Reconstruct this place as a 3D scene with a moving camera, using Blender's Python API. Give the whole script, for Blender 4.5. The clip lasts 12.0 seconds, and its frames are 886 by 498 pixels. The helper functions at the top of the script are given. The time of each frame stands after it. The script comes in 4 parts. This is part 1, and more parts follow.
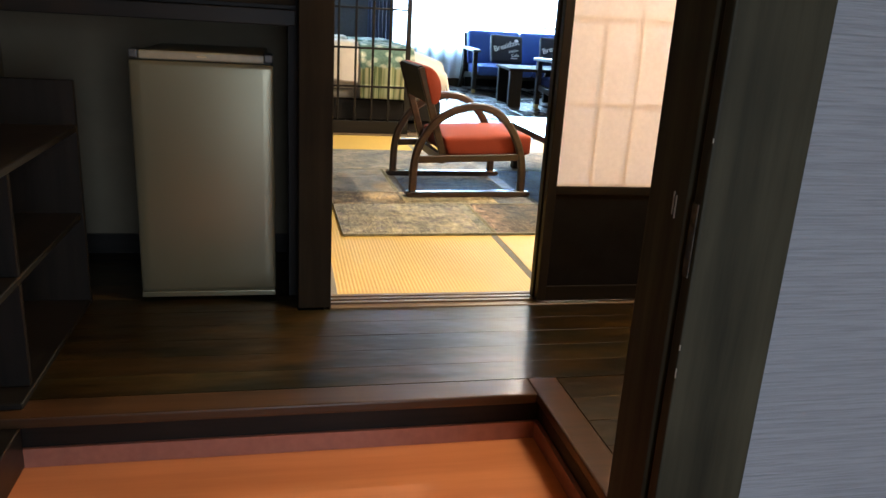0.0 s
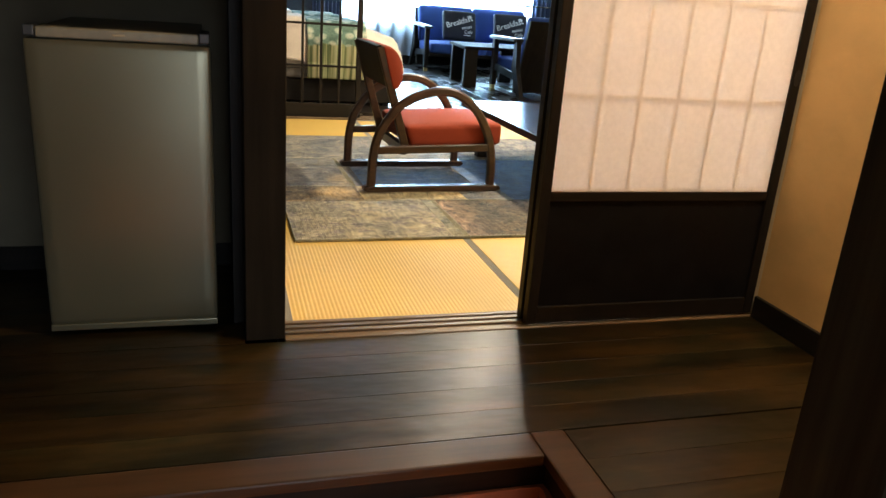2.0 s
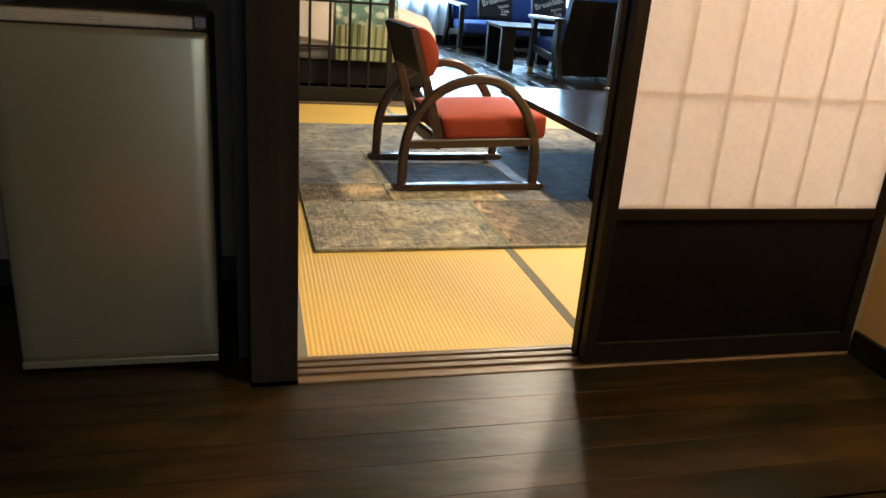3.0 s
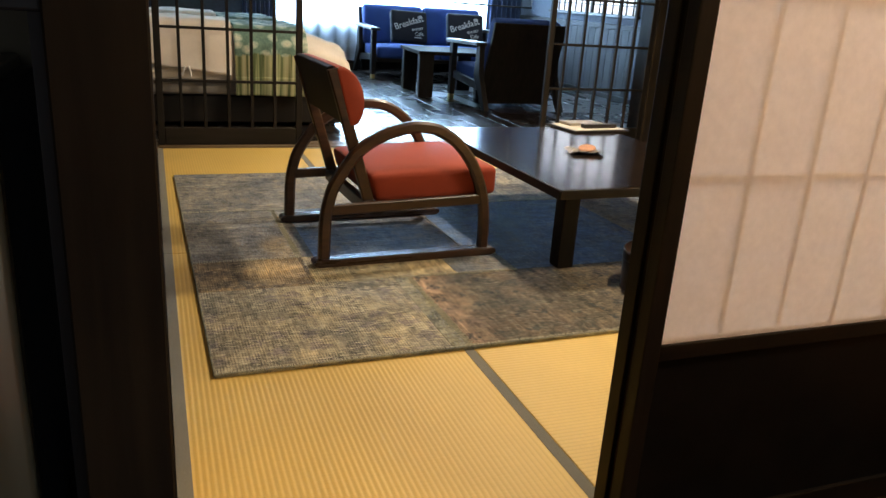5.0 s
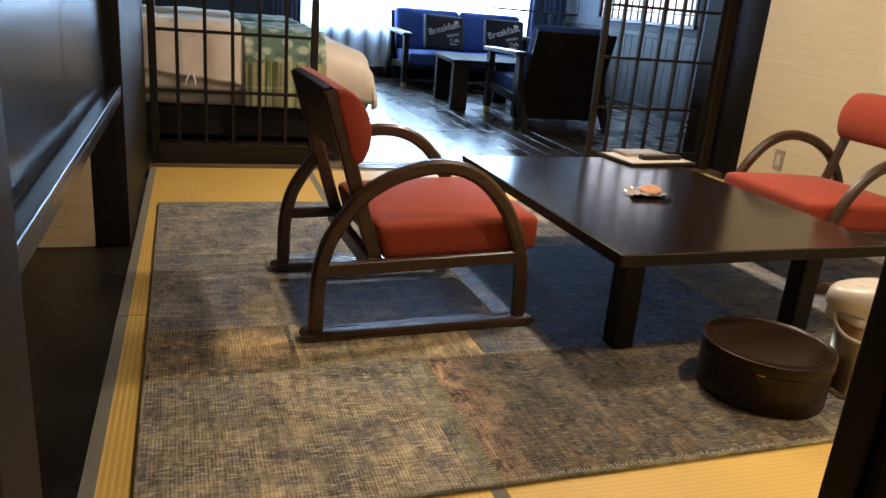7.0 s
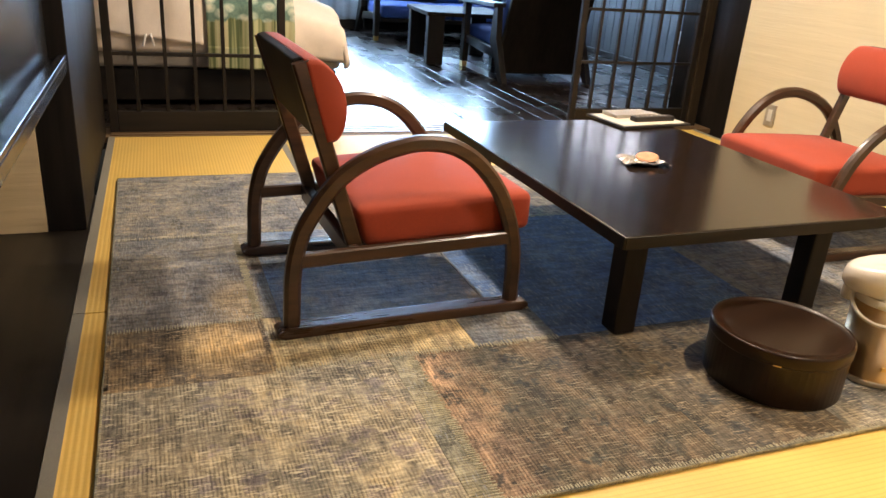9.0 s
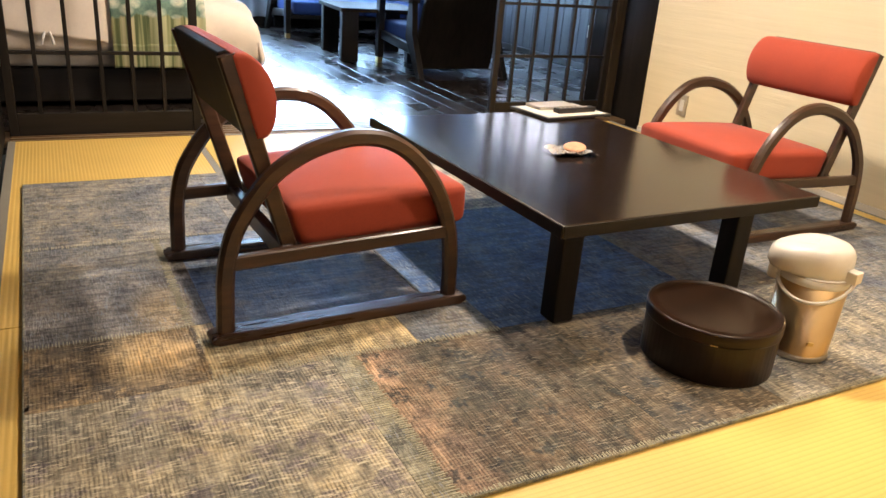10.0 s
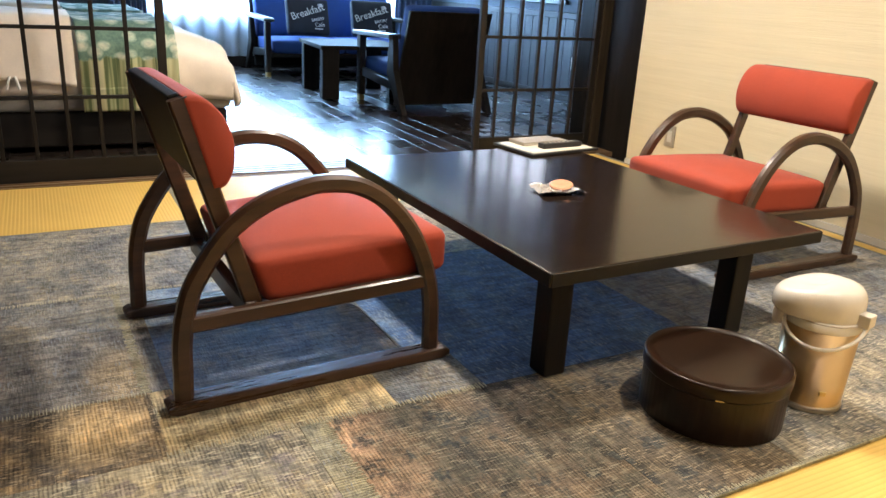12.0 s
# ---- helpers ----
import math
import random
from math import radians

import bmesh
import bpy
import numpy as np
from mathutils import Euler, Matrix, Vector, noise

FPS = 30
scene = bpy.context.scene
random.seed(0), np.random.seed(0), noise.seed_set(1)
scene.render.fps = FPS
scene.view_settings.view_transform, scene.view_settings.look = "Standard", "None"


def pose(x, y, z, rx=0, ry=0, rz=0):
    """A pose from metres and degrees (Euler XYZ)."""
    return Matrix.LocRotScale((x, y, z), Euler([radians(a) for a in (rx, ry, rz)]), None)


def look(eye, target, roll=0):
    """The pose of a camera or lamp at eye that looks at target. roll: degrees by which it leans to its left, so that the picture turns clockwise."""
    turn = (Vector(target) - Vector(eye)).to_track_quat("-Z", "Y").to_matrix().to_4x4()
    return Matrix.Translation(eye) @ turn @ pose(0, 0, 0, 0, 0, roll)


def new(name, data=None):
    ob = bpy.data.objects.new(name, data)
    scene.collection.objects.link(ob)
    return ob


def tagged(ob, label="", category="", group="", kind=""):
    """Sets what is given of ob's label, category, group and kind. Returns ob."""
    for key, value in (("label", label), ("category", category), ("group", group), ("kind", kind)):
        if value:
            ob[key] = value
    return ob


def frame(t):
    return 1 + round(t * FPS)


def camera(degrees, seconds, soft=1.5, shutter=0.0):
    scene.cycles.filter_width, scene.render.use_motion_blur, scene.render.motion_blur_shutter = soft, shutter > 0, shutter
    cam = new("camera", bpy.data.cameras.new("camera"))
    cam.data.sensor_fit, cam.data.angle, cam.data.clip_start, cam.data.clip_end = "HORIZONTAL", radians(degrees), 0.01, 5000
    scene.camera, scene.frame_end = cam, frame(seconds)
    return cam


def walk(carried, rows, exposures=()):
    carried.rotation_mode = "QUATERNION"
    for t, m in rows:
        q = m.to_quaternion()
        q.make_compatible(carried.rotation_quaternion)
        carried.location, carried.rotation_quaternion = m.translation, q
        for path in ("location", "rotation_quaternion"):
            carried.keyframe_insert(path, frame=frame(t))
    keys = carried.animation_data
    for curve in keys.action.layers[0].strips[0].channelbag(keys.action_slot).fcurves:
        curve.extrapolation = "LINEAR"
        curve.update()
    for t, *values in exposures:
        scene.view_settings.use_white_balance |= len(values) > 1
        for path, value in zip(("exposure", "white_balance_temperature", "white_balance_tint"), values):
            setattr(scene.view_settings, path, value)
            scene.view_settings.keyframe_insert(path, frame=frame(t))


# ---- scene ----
cam = camera(60.7, 12.0)
PATH = [
    (0, (2.418, 1.512, 1.056), (2.832, 3.379, 0.469), 3.4),
    (0.5, (2.403, 1.589, 1.052), (2.802, 3.454, 0.447), 2.8),
    (1, (2.348, 1.725, 1.064), (2.859, 3.554, 0.438), 2.6),
    (1.5, (2.33, 1.829, 1.052), (2.91, 3.64, 0.43), 2.3),
    (2, (2.417, 1.982, 1.046), (2.97, 3.795, 0.41), 4.3),
    (2.5, (2.49, 2.152, 1.042), (2.97, 3.971, 0.364), 4.4),
    (2.7, (2.484, 2.246, 1.034), (2.962, 4.061, 0.342), 4.4),
    (4.5, (2.588, 3.005, 1.044), (3.14, 4.805, 0.37), 4.6),
    (5, (2.591, 3.13, 1.046), (3.284, 4.895, 0.413), 3.9),
    (5.5, (2.69, 3.273, 1.025), (3.4, 5.034, 0.397), 4.6),
    (6, (2.799, 3.398, 1.04), (3.457, 5.199, 0.47), 5.4),
    (6.5, (2.846, 3.554, 1.026), (3.432, 5.374, 0.442), 5.5),
    (7, (2.844, 3.77, 1.044), (3.458, 5.566, 0.414), 4.9),
    (9, (2.882, 3.99, 1.065), (3.55, 5.722, 0.32), 4.3),
    (9.5, (2.859, 4.021, 1.064), (3.632, 5.703, 0.307), 4.4),
    (10, (2.84, 4.039, 1.04), (3.708, 5.684, 0.306), 4.5),
    (10.5, (2.858, 4.076, 1.034), (3.769, 5.693, 0.29), 3.9),
    (11, (2.917, 4.117, 1.029), (3.812, 5.767, 0.338), 3.3),
    (11.5, (2.945, 4.138, 1.022), (3.835, 5.801, 0.358), 3.1),
    (12, (2.947, 4.177, 1.028), (3.846, 5.841, 0.376), 3.2),
]
EXPOSURES = [(0.0, 0.75, 6500, 10), (0.5, 0.63, 6550, 10), (1.0, 0.42, 6600, 9), (1.5, 0.42, 6700, 9), (2.0, 0.5, 6850, 9), (2.5, 0.5, 6900, 9), (4.5, 0.16, 6650, 9), (5.0, -0.08, 6700, 12), (5.5, -0.20, 6750, 14), (6.0, -0.28, 6850, 17),
             (6.5, -0.40, 6850, 17), (7.2, -0.26, 6750, 18), (9.0, 0.46, 6700, 18), (10.0, 0.56, 6400, 18), (10.5, 0.57, 6300, 17), (11.0, 0.50, 6120, 15), (12.0, 0.50, 5980, 13)]
walk(cam, [(t, look(eye, target, roll)) for t, eye, target, roll in PATH], EXPOSURES)
WINDOW_W, SIDE_W, ROOM_W, HALL_W, FILL_W, RUG = 790.0, 110.0, 41.0, 21.5, 21.0, 1.40

# ---- world and light ----
world = bpy.data.worlds.new("world")
scene.world = world
world.use_nodes = True
wn = world.node_tree.nodes
sky = wn.new("ShaderNodeTexSky")
sky.sky_type, sky.sun_disc, sky.sun_elevation, sky.sun_rotation = "NISHITA", False, radians(48), radians(200)
wn["Background"].inputs["Strength"].default_value = 0.12
world.node_tree.links.new(sky.outputs["Color"], wn["Background"].inputs["Color"])


def area_lamp(name, place, target, width, height, watts, colour):
    lamp = bpy.data.lights.new(name, "AREA")
    lamp.shape, lamp.size, lamp.size_y, lamp.energy, lamp.color = "RECTANGLE", width, height, watts, colour
    ob = new(name, lamp)
    ob.matrix_world = look(place, target)
    return ob


area_lamp("window_daylight", (5.6, 13.82, 1.35), (5.6, 8.0, 0.9), 3.1, 1.5, WINDOW_W, (0.41, 0.69, 1.0))
area_lamp("side_window_daylight", (7.90, 11.68, 1.45), (4.0, 11.68, 0.8), 1.8, 0.95, SIDE_W, (0.70, 0.86, 1.0))
area_lamp("tatami_downlight", (4.76, 5.02, 2.36), (4.76, 5.02, 0), 0.16, 0.16, ROOM_W * 0.82, (1.0, 0.86, 0.66))
area_lamp("tatami_downlight", (4.68, 6.40, 2.36), (4.68, 6.40, 0), 0.16, 0.16, ROOM_W * 1.3, (1.0, 0.86, 0.66))
area_lamp("tatami_downlight", (4.62, 7.72, 2.36), (4.62, 7.72, 0), 0.16, 0.16, ROOM_W * 1.15, (1.0, 0.86, 0.66))
area_lamp("hall_ceiling_light", (3.98, 3.30, 2.36), (3.98, 3.30, 0), 0.45, 0.45, HALL_W, (1.0, 0.84, 0.64))
area_lamp("entrance_fill", (3.0, -0.03, 0.80), (3.0, 2.0, 0.70), 1.3, 1.7, FILL_W, (0.66, 0.80, 1.0))


# ---- materials ----
def nodes_of(name):
    m = bpy.data.materials.new(name)
    m.use_nodes = True
    t = m.node_tree
    return m, t, t.nodes["Principled BSDF"]


def node(t, kind, **values):
    n = t.nodes.new(kind)
    for k, v in values.items():
        n.inputs[k.replace("_", " ")].default_value = v
    return n


def coords(t, scale, shift=True):
    """Object coordinates, stretched, shifted at random from object to object."""
    c = t.nodes.new("ShaderNodeTexCoord")
    mp = t.nodes.new("ShaderNodeMapping")
    mp.inputs["Scale"].default_value = scale
    t.links.new(c.outputs["Object"], mp.inputs["Vector"])
    if shift:
        info = t.nodes.new("ShaderNodeObjectInfo")
        mul = t.nodes.new("ShaderNodeMath")
        mul.operation = "MULTIPLY"
        mul.inputs[1].default_value = 37.0
        t.links.new(info.outputs["Random"], mul.inputs[0])
        t.links.new(mul.outputs[0], mp.inputs["Location"])
    return mp.outputs["Vector"]


def ramp(t, fac, stops):
    r = t.nodes.new("ShaderNodeValToRGB")
    while len(r.color_ramp.elements) < len(stops):
        r.color_ramp.elements.new(0.5)
    for e, (p, c) in zip(r.color_ramp.elements, stops):
        e.position, e.color = p, (*c, 1)
    t.links.new(fac, r.inputs["Fac"])
    return r.outputs["Color"]


def noise_tex(t, vec, scale, detail=4.0, rough=0.55):
    n = node(t, "ShaderNodeTexNoise", Scale=scale, Detail=detail, Roughness=rough)
    t.links.new(vec, n.inputs["Vector"])
    return n.outputs["Fac"]


def mixed(t, kind, fac, a, b):
    m = t.nodes.new("ShaderNodeMix")
    m.data_type, m.blend_type = "RGBA", kind
    for sock, v in ((m.inputs[0], fac), (m.inputs[6], a), (m.inputs[7], b)):
        if isinstance(v, (int, float)):
            sock.default_value = v
        elif isinstance(v, tuple):
            sock.default_value = (*v, 1)
        else:
            t.links.new(v, sock)
    return m.outputs[2]


def bump(t, bsdf, height, strength, distance=0.01):
    b = node(t, "ShaderNodeBump", Strength=strength, Distance=distance)
    t.links.new(height, b.inputs["Height"])
    t.links.new(b.outputs["Normal"], bsdf.inputs["Normal"])


def rough_range(t, bsdf, fac, lo, hi, start=0.0, end=1.0):
    r = node(t, "ShaderNodeMapRange")
    r.inputs["From Min"].default_value, r.inputs["From Max"].default_value = start, end
    r.inputs["To Min"].default_value, r.inputs["To Max"].default_value = lo, hi
    t.links.new(fac, r.inputs["Value"])
    t.links.new(r.outputs["Result"], bsdf.inputs["Roughness"])


AXIS = {"x": (0.06, 1, 1), "y": (1, 0.06, 1), "z": (1, 1, 0.06)}


def wood(name, dark, light, axis, rough=(0.3, 0.5), grain=28.0, relief=0.25, wear=None, coat=0.0, blotch=0.35, shine=0.5, gloss=0.12, streak=False):
    m, t, b = nodes_of(name)
    b.inputs["Specular IOR Level"].default_value = shine
    v = coords(t, AXIS[axis])
    fine = noise_tex(t, v, grain, 6, 0.65)
    broad = noise_tex(t, coords(t, tuple(0.35 if a == 1 else 0.5 for a in AXIS[axis])), 4.0, 3)
    col = ramp(t, fine, [(0.28, dark), (0.72, light)])
    tone = ramp(t, broad, [(0.3, (1 - blotch,) * 3), (0.75, (1 + blotch * 0.6,) * 3)])
    col = mixed(t, "MULTIPLY", 1.0, col, tone)
    if wear:
        spots = noise_tex(t, coords(t, (1, 1, 1)), 55.0, 5, 0.75)
        col = mixed(t, "MIX", ramp(t, spots, [(0.70, (0, 0, 0)), (0.78, (0.5, 0.5, 0.5))]), col, wear)
    t.links.new(col, b.inputs["Base Color"])
    if streak:
        rough_range(t, b, fine, *rough, 0.40, 0.60)
    else:
        rough_range(t, b, broad, *rough)
    b.inputs["Coat Weight"].default_value = coat
    b.inputs["Coat Roughness"].default_value = gloss
    bump(t, b, fine, relief, 0.002)
    return m


def plain(name, colour, rough=0.5, metal=0.0, vary=0.12, scale=30.0, relief=0.05, shine=0.5):
    m, t, b = nodes_of(name)
    b.inputs["Specular IOR Level"].default_value = shine
    n = noise_tex(t, coords(t, (1, 1, 1)), scale, 4)
    lo, hi = (tuple(c * k for c in colour) for k in (1 - vary, 1 + vary))
    t.links.new(ramp(t, n, [(0.3, lo), (0.7, hi)]), b.inputs["Base Color"])
    b.inputs["Metallic"].default_value = metal
    rough_range(t, b, n, rough * 0.9, min(1, rough * 1.1))
    bump(t, b, n, relief, 0.002)
    return m


def plaster(name, colour, stretch, relief=0.6, low=0.90):
    """Combed plaster, its ridges drawn out along one way."""
    m, t, b = nodes_of(name)
    comb = noise_tex(t, coords(t, stretch, False), 9.0, 5, 0.6)
    broad = noise_tex(t, coords(t, (1, 1, 1), False), 2.0, 3)
    lo = tuple(c * low for c in colour)
    col = mixed(t, "MULTIPLY", 0.5, ramp(t, comb, [(0.35, lo), (0.6, colour)]), ramp(t, broad, [(0.3, (0.9, 0.9, 0.9)), (0.7, (1, 1, 1))]))
    t.links.new(col, b.inputs["Base Color"])
    b.inputs["Roughness"].default_value = 0.85
    bump(t, b, comb, relief, 0.006)
    return m


def fabric(name, colour, weave=420.0, vary=0.15, rough=0.9, sheen=0.3):
    m, t, b = nodes_of(name)
    v = coords(t, (1, 1, 1))
    w = noise_tex(t, v, weave, 2)
    broad = noise_tex(t, v, 6.0, 3)
    lo, hi = (tuple(c * k for c in colour) for k in (1 - vary, 1 + vary))
    col = mixed(t, "MULTIPLY", 0.6, ramp(t, w, [(0.3, lo), (0.7, hi)]), ramp(t, broad, [(0.3, (0.85, 0.85, 0.85)), (0.7, (1.1, 1.1, 1.1))]))
    t.links.new(col, b.inputs["Base Color"])
    b.inputs["Roughness"].default_value = rough
    b.inputs["Sheen Weight"].default_value = sheen
    bump(t, b, w, 0.35, 0.001)
    return m


def tatami_mat(name, axis):
    """Rush matting: ridges every 15 mm that run along the axis."""
    m, t, b = nodes_of(name)
    c = t.nodes.new("ShaderNodeTexCoord")
    wave = node(t, "ShaderNodeTexWave", Scale=21.0, Distortion=0.25)
    wave.inputs["Detail Scale"].default_value = 3.0
    wave.bands_direction = "X" if axis == "y" else "Y"
    t.links.new(c.outputs["Object"], wave.inputs["Vector"])
    v = coords(t, (1, 0.15, 1) if axis == "x" else (0.15, 1, 1), False)
    straw = noise_tex(t, v, 160.0, 3)
    broad = noise_tex(t, coords(t, (1, 1, 1), False), 2.2, 3)
    col = ramp(t, straw, [(0.25, (0.650, 0.440, 0.108)), (0.75, (0.690, 0.472, 0.126))])
    col = mixed(t, "MULTIPLY", 0.55, col, ramp(t, wave.outputs["Fac"], [(0.0, (0.80, 0.77, 0.70)), (0.45, (1, 1, 1))]))
    col = mixed(t, "MULTIPLY", 0.7, col, ramp(t, broad, [(0.3, (0.88, 0.86, 0.82)), (0.7, (1.04, 1.03, 1.0))]))
    t.links.new(col, b.inputs["Base Color"])
    b.inputs["Roughness"].default_value = 0.55
    bump(t, b, wave.outputs["Fac"], 0.3, 0.002)
    return m


def rug_cloth(name, ground, second, spot, across=False, amount=0.5, gain=1.0, third=None, order=0.75, drift=None, bloom=None, threads=1.0):
    """Worn overdyed wool: ribbed weave, faded figures, mottled dye, short pale threads."""
    m, t, b = nodes_of(name)
    third = third or tuple((p + q) * 0.6 for p, q in zip(ground, spot))
    ground, second, spot, third = (tuple(c * gain for c in k) for k in (ground, second, spot, third))
    along, cross = ((0.13, 1.0, 1.0), (1.0, 0.16, 1.0)) if across else ((1.0, 0.13, 1.0), (0.16, 1.0, 1.0))
    warp = noise_tex(t, coords(t, along), 78.0, 3, 0.7)
    weft = noise_tex(t, coords(t, cross), 185.0, 3, 0.7)
    fade = noise_tex(t, coords(t, (1, 1, 1)), 5.0, 10, 0.80)
    blot = noise_tex(t, coords(t, (1.3, 0.8, 1)), 14.0, 10, 0.84)
    mottle = noise_tex(t, coords(t, (1.3, 1, 1)), 13.0, 10, 0.82)
    wear = noise_tex(t, coords(t, (0.8, 1, 1)), 17.0, 6, 0.75)
    rib = node(t, "ShaderNodeTexWave", Scale=36.0, Distortion=1.2, Detail=2.0)
    rib.bands_direction = "Y" if across else "X"
    t.links.new(coords(t, (1, 1, 1), False), rib.inputs["Vector"])
    figure = node(t, "ShaderNodeTexVoronoi", Scale=9.5, Randomness=order)
    bent, small = t.nodes.new("ShaderNodeVectorMath"), t.nodes.new("ShaderNodeVectorMath")
    bent.operation, small.operation = "ADD", "SCALE"
    kink = node(t, "ShaderNodeTexNoise", Scale=26.0, Detail=5.0)
    small.inputs["Scale"].default_value = 0.12
    t.links.new(kink.outputs["Color"], small.inputs[0])
    t.links.new(coords(t, (1, 1, 1)), bent.inputs[0])
    t.links.new(small.outputs[0], bent.inputs[1])
    t.links.new(bent.outputs[0], figure.inputs["Vector"])
    col = mixed(t, "MIX", ramp(t, fade, [(0.43, (0, 0, 0)), (0.57, (1, 1, 1))]), ground, second)
    col = mixed(t, "MIX", ramp(t, blot, [(0.53, (0, 0, 0)), (0.60, (0.9, 0.9, 0.9))]), col, third)
    if drift:
        # colour changes along x with a ragged front: dye, once a lit strip
        tint, x0, x1 = drift
        place = t.nodes.new("ShaderNodeSeparateXYZ")
        t.links.new(coords(t, (1, 1, 1), False), place.inputs[0])
        ragged, front = t.nodes.new("ShaderNodeMath"), node(t, "ShaderNodeMapRange")
        ragged.operation, ragged.inputs[1].default_value = "MULTIPLY_ADD", 0.30
        t.links.new(mottle, ragged.inputs[0])
        t.links.new(place.outputs["X"], ragged.inputs[2])
        front.inputs["From Min"].default_value, front.inputs["From Max"].default_value = x0 + 0.15, x1 + 0.15
        t.links.new(ragged.outputs[0], front.inputs["Value"])
        front.inputs["To Min"].default_value = 0.12
        worked = mixed(t, "MIX", ramp(t, blot, [(0.44, (0, 0, 0)), (0.56, (0.85, 0.85, 0.85))]), tuple(c * gain for c in tint), second)
        col = mixed(t, "MIX", front.outputs["Result"], worked, col)
    col = mixed(t, "MIX", ramp(t, figure.outputs["Distance"], [(0.24, (amount,) * 3), (0.38, (0, 0, 0))]), col, spot)
    if bloom:
        # a paler figure about one point, with a frayed outline
        tint, cx, cy, rx, ry = bloom
        about = t.nodes.new("ShaderNodeMapping")
        about.inputs["Location"].default_value, about.inputs["Scale"].default_value = (-cx / rx, -cy / ry, 0), (1 / rx, 1 / ry, 0)
        t.links.new(coords(t, (1, 1, 1), False), about.inputs["Vector"])
        far, frayed = t.nodes.new("ShaderNodeVectorMath"), t.nodes.new("ShaderNodeMath")
        far.operation, frayed.operation, frayed.inputs[1].default_value = "LENGTH", "MULTIPLY_ADD", 1.6
        t.links.new(about.outputs["Vector"], far.inputs[0])
        t.links.new(mottle, frayed.inputs[0])
        t.links.new(far.outputs["Value"], frayed.inputs[2])
        halo = node(t, "ShaderNodeMapRange")
        halo.inputs["From Min"].default_value, halo.inputs["From Max"].default_value = 1.2, 2.1
        halo.inputs["To Min"].default_value, halo.inputs["To Max"].default_value = 0.95, 0.0
        t.links.new(frayed.outputs[0], halo.inputs["Value"])
        col = mixed(t, "MIX", halo.outputs["Result"], col, tuple(c * gain for c in tint))
    rubbed = ramp(t, mottle, [(0.40, (0.44, 0.45, 0.47)), (0.455, (0.88, 0.88, 0.89)), (0.56, (1.22, 1.19, 1.12))])
    col = mixed(t, "MULTIPLY", 0.9, col, rubbed)
    worn = noise_tex(t, coords(t, (1.4, 1.0, 1)), 3.0, 4, 0.6)
    col = mixed(t, "MULTIPLY", 0.9, col, ramp(t, worn, [(0.36, (0.62, 0.66, 0.74)), (0.60, (1.2, 1.16, 1.08))]))
    col = mixed(t, "MULTIPLY", 1.0, col, ramp(t, warp, [(0.38, (0.70, 0.70, 0.71)), (0.62, (1.28, 1.27, 1.24))]))
    col = mixed(t, "MULTIPLY", 0.65, col, ramp(t, weft, [(0.38, (0.60, 0.60, 0.61)), (0.60, (1.30, 1.28, 1.22))]))
    ribs = mixed(t, "MIX", ramp(t, wear, [(0.40, (0.1, 0.1, 0.1)), (0.56, (1.0, 1.0, 1.0))]), (1.0, 1.0, 1.0), ramp(t, rib.outputs["Fac"], [(0.15, (0.58, 0.57, 0.56)), (0.6, (1.18, 1.16, 1.1))]))
    col = mixed(t, "MULTIPLY", 1.0, col, ribs)
    bare = mixed(t, "MULTIPLY", 1.0, ramp(t, weft, [(0.55, (0, 0, 0)), (0.63, (0.85, 0.85, 0.85))]), ramp(t, wear, [(0.41, (0, 0, 0)), (0.54, (1, 1, 1))]))
    pale = (0.20, 0.225, 0.26) if across else tuple(min(0.62, c * 1.1 + k * threads) for c, k in zip(ground, (0.26, 0.215, 0.145)))
    col = mixed(t, "MIX", bare, col, pale)
    t.links.new(col, b.inputs["Base Color"])
    b.inputs["Roughness"].default_value = 0.8
    b.inputs["Specular IOR Level"].default_value = 0.18
    bump(t, b, weft, 0.7, 0.004)
    return m


def glazing(name, colour, through_share, clear=0.0, rough=0.9):
    """Thin cloth or paper that lets light through."""
    m, t, b = nodes_of(name)
    t.nodes.remove(b)
    out = t.nodes["Material Output"]
    fibre = noise_tex(t, coords(t, (1, 1, 1)), 60.0, 4)
    col = ramp(t, fibre, [(0.3, tuple(c * 0.93 for c in colour)), (0.7, colour)])
    d, tr, cl = (t.nodes.new("ShaderNodeBsdf" + k) for k in ("Diffuse", "Translucent", "Transparent"))
    t.links.new(col, d.inputs["Color"])
    t.links.new(col, tr.inputs["Color"])
    m1, m2 = t.nodes.new("ShaderNodeMixShader"), t.nodes.new("ShaderNodeMixShader")
    m1.inputs[0].default_value, m2.inputs[0].default_value = through_share, clear
    t.links.new(d.outputs[0], m1.inputs[1])
    t.links.new(tr.outputs[0], m1.inputs[2])
    t.links.new(m1.outputs[0], m2.inputs[1])
    t.links.new(cl.outputs[0], m2.inputs[2])
    t.links.new(m2.outputs[0], out.inputs["Surface"])
    return m


def two_toned(m, one, other):
    """Tints a plank material from one cast to another in broad drifts."""
    t = m.node_tree
    b = t.nodes["Principled BSDF"]
    old = b.inputs["Base Color"].links[0].from_socket
    drift = noise_tex(t, coords(t, (0.55, 1.6, 1)), 3.6, 5, 0.62)
    t.links.new(mixed(t, "MULTIPLY", 1.0, old, ramp(t, drift, [(0.40, one), (0.58, other)])), b.inputs["Base Color"])
    return m


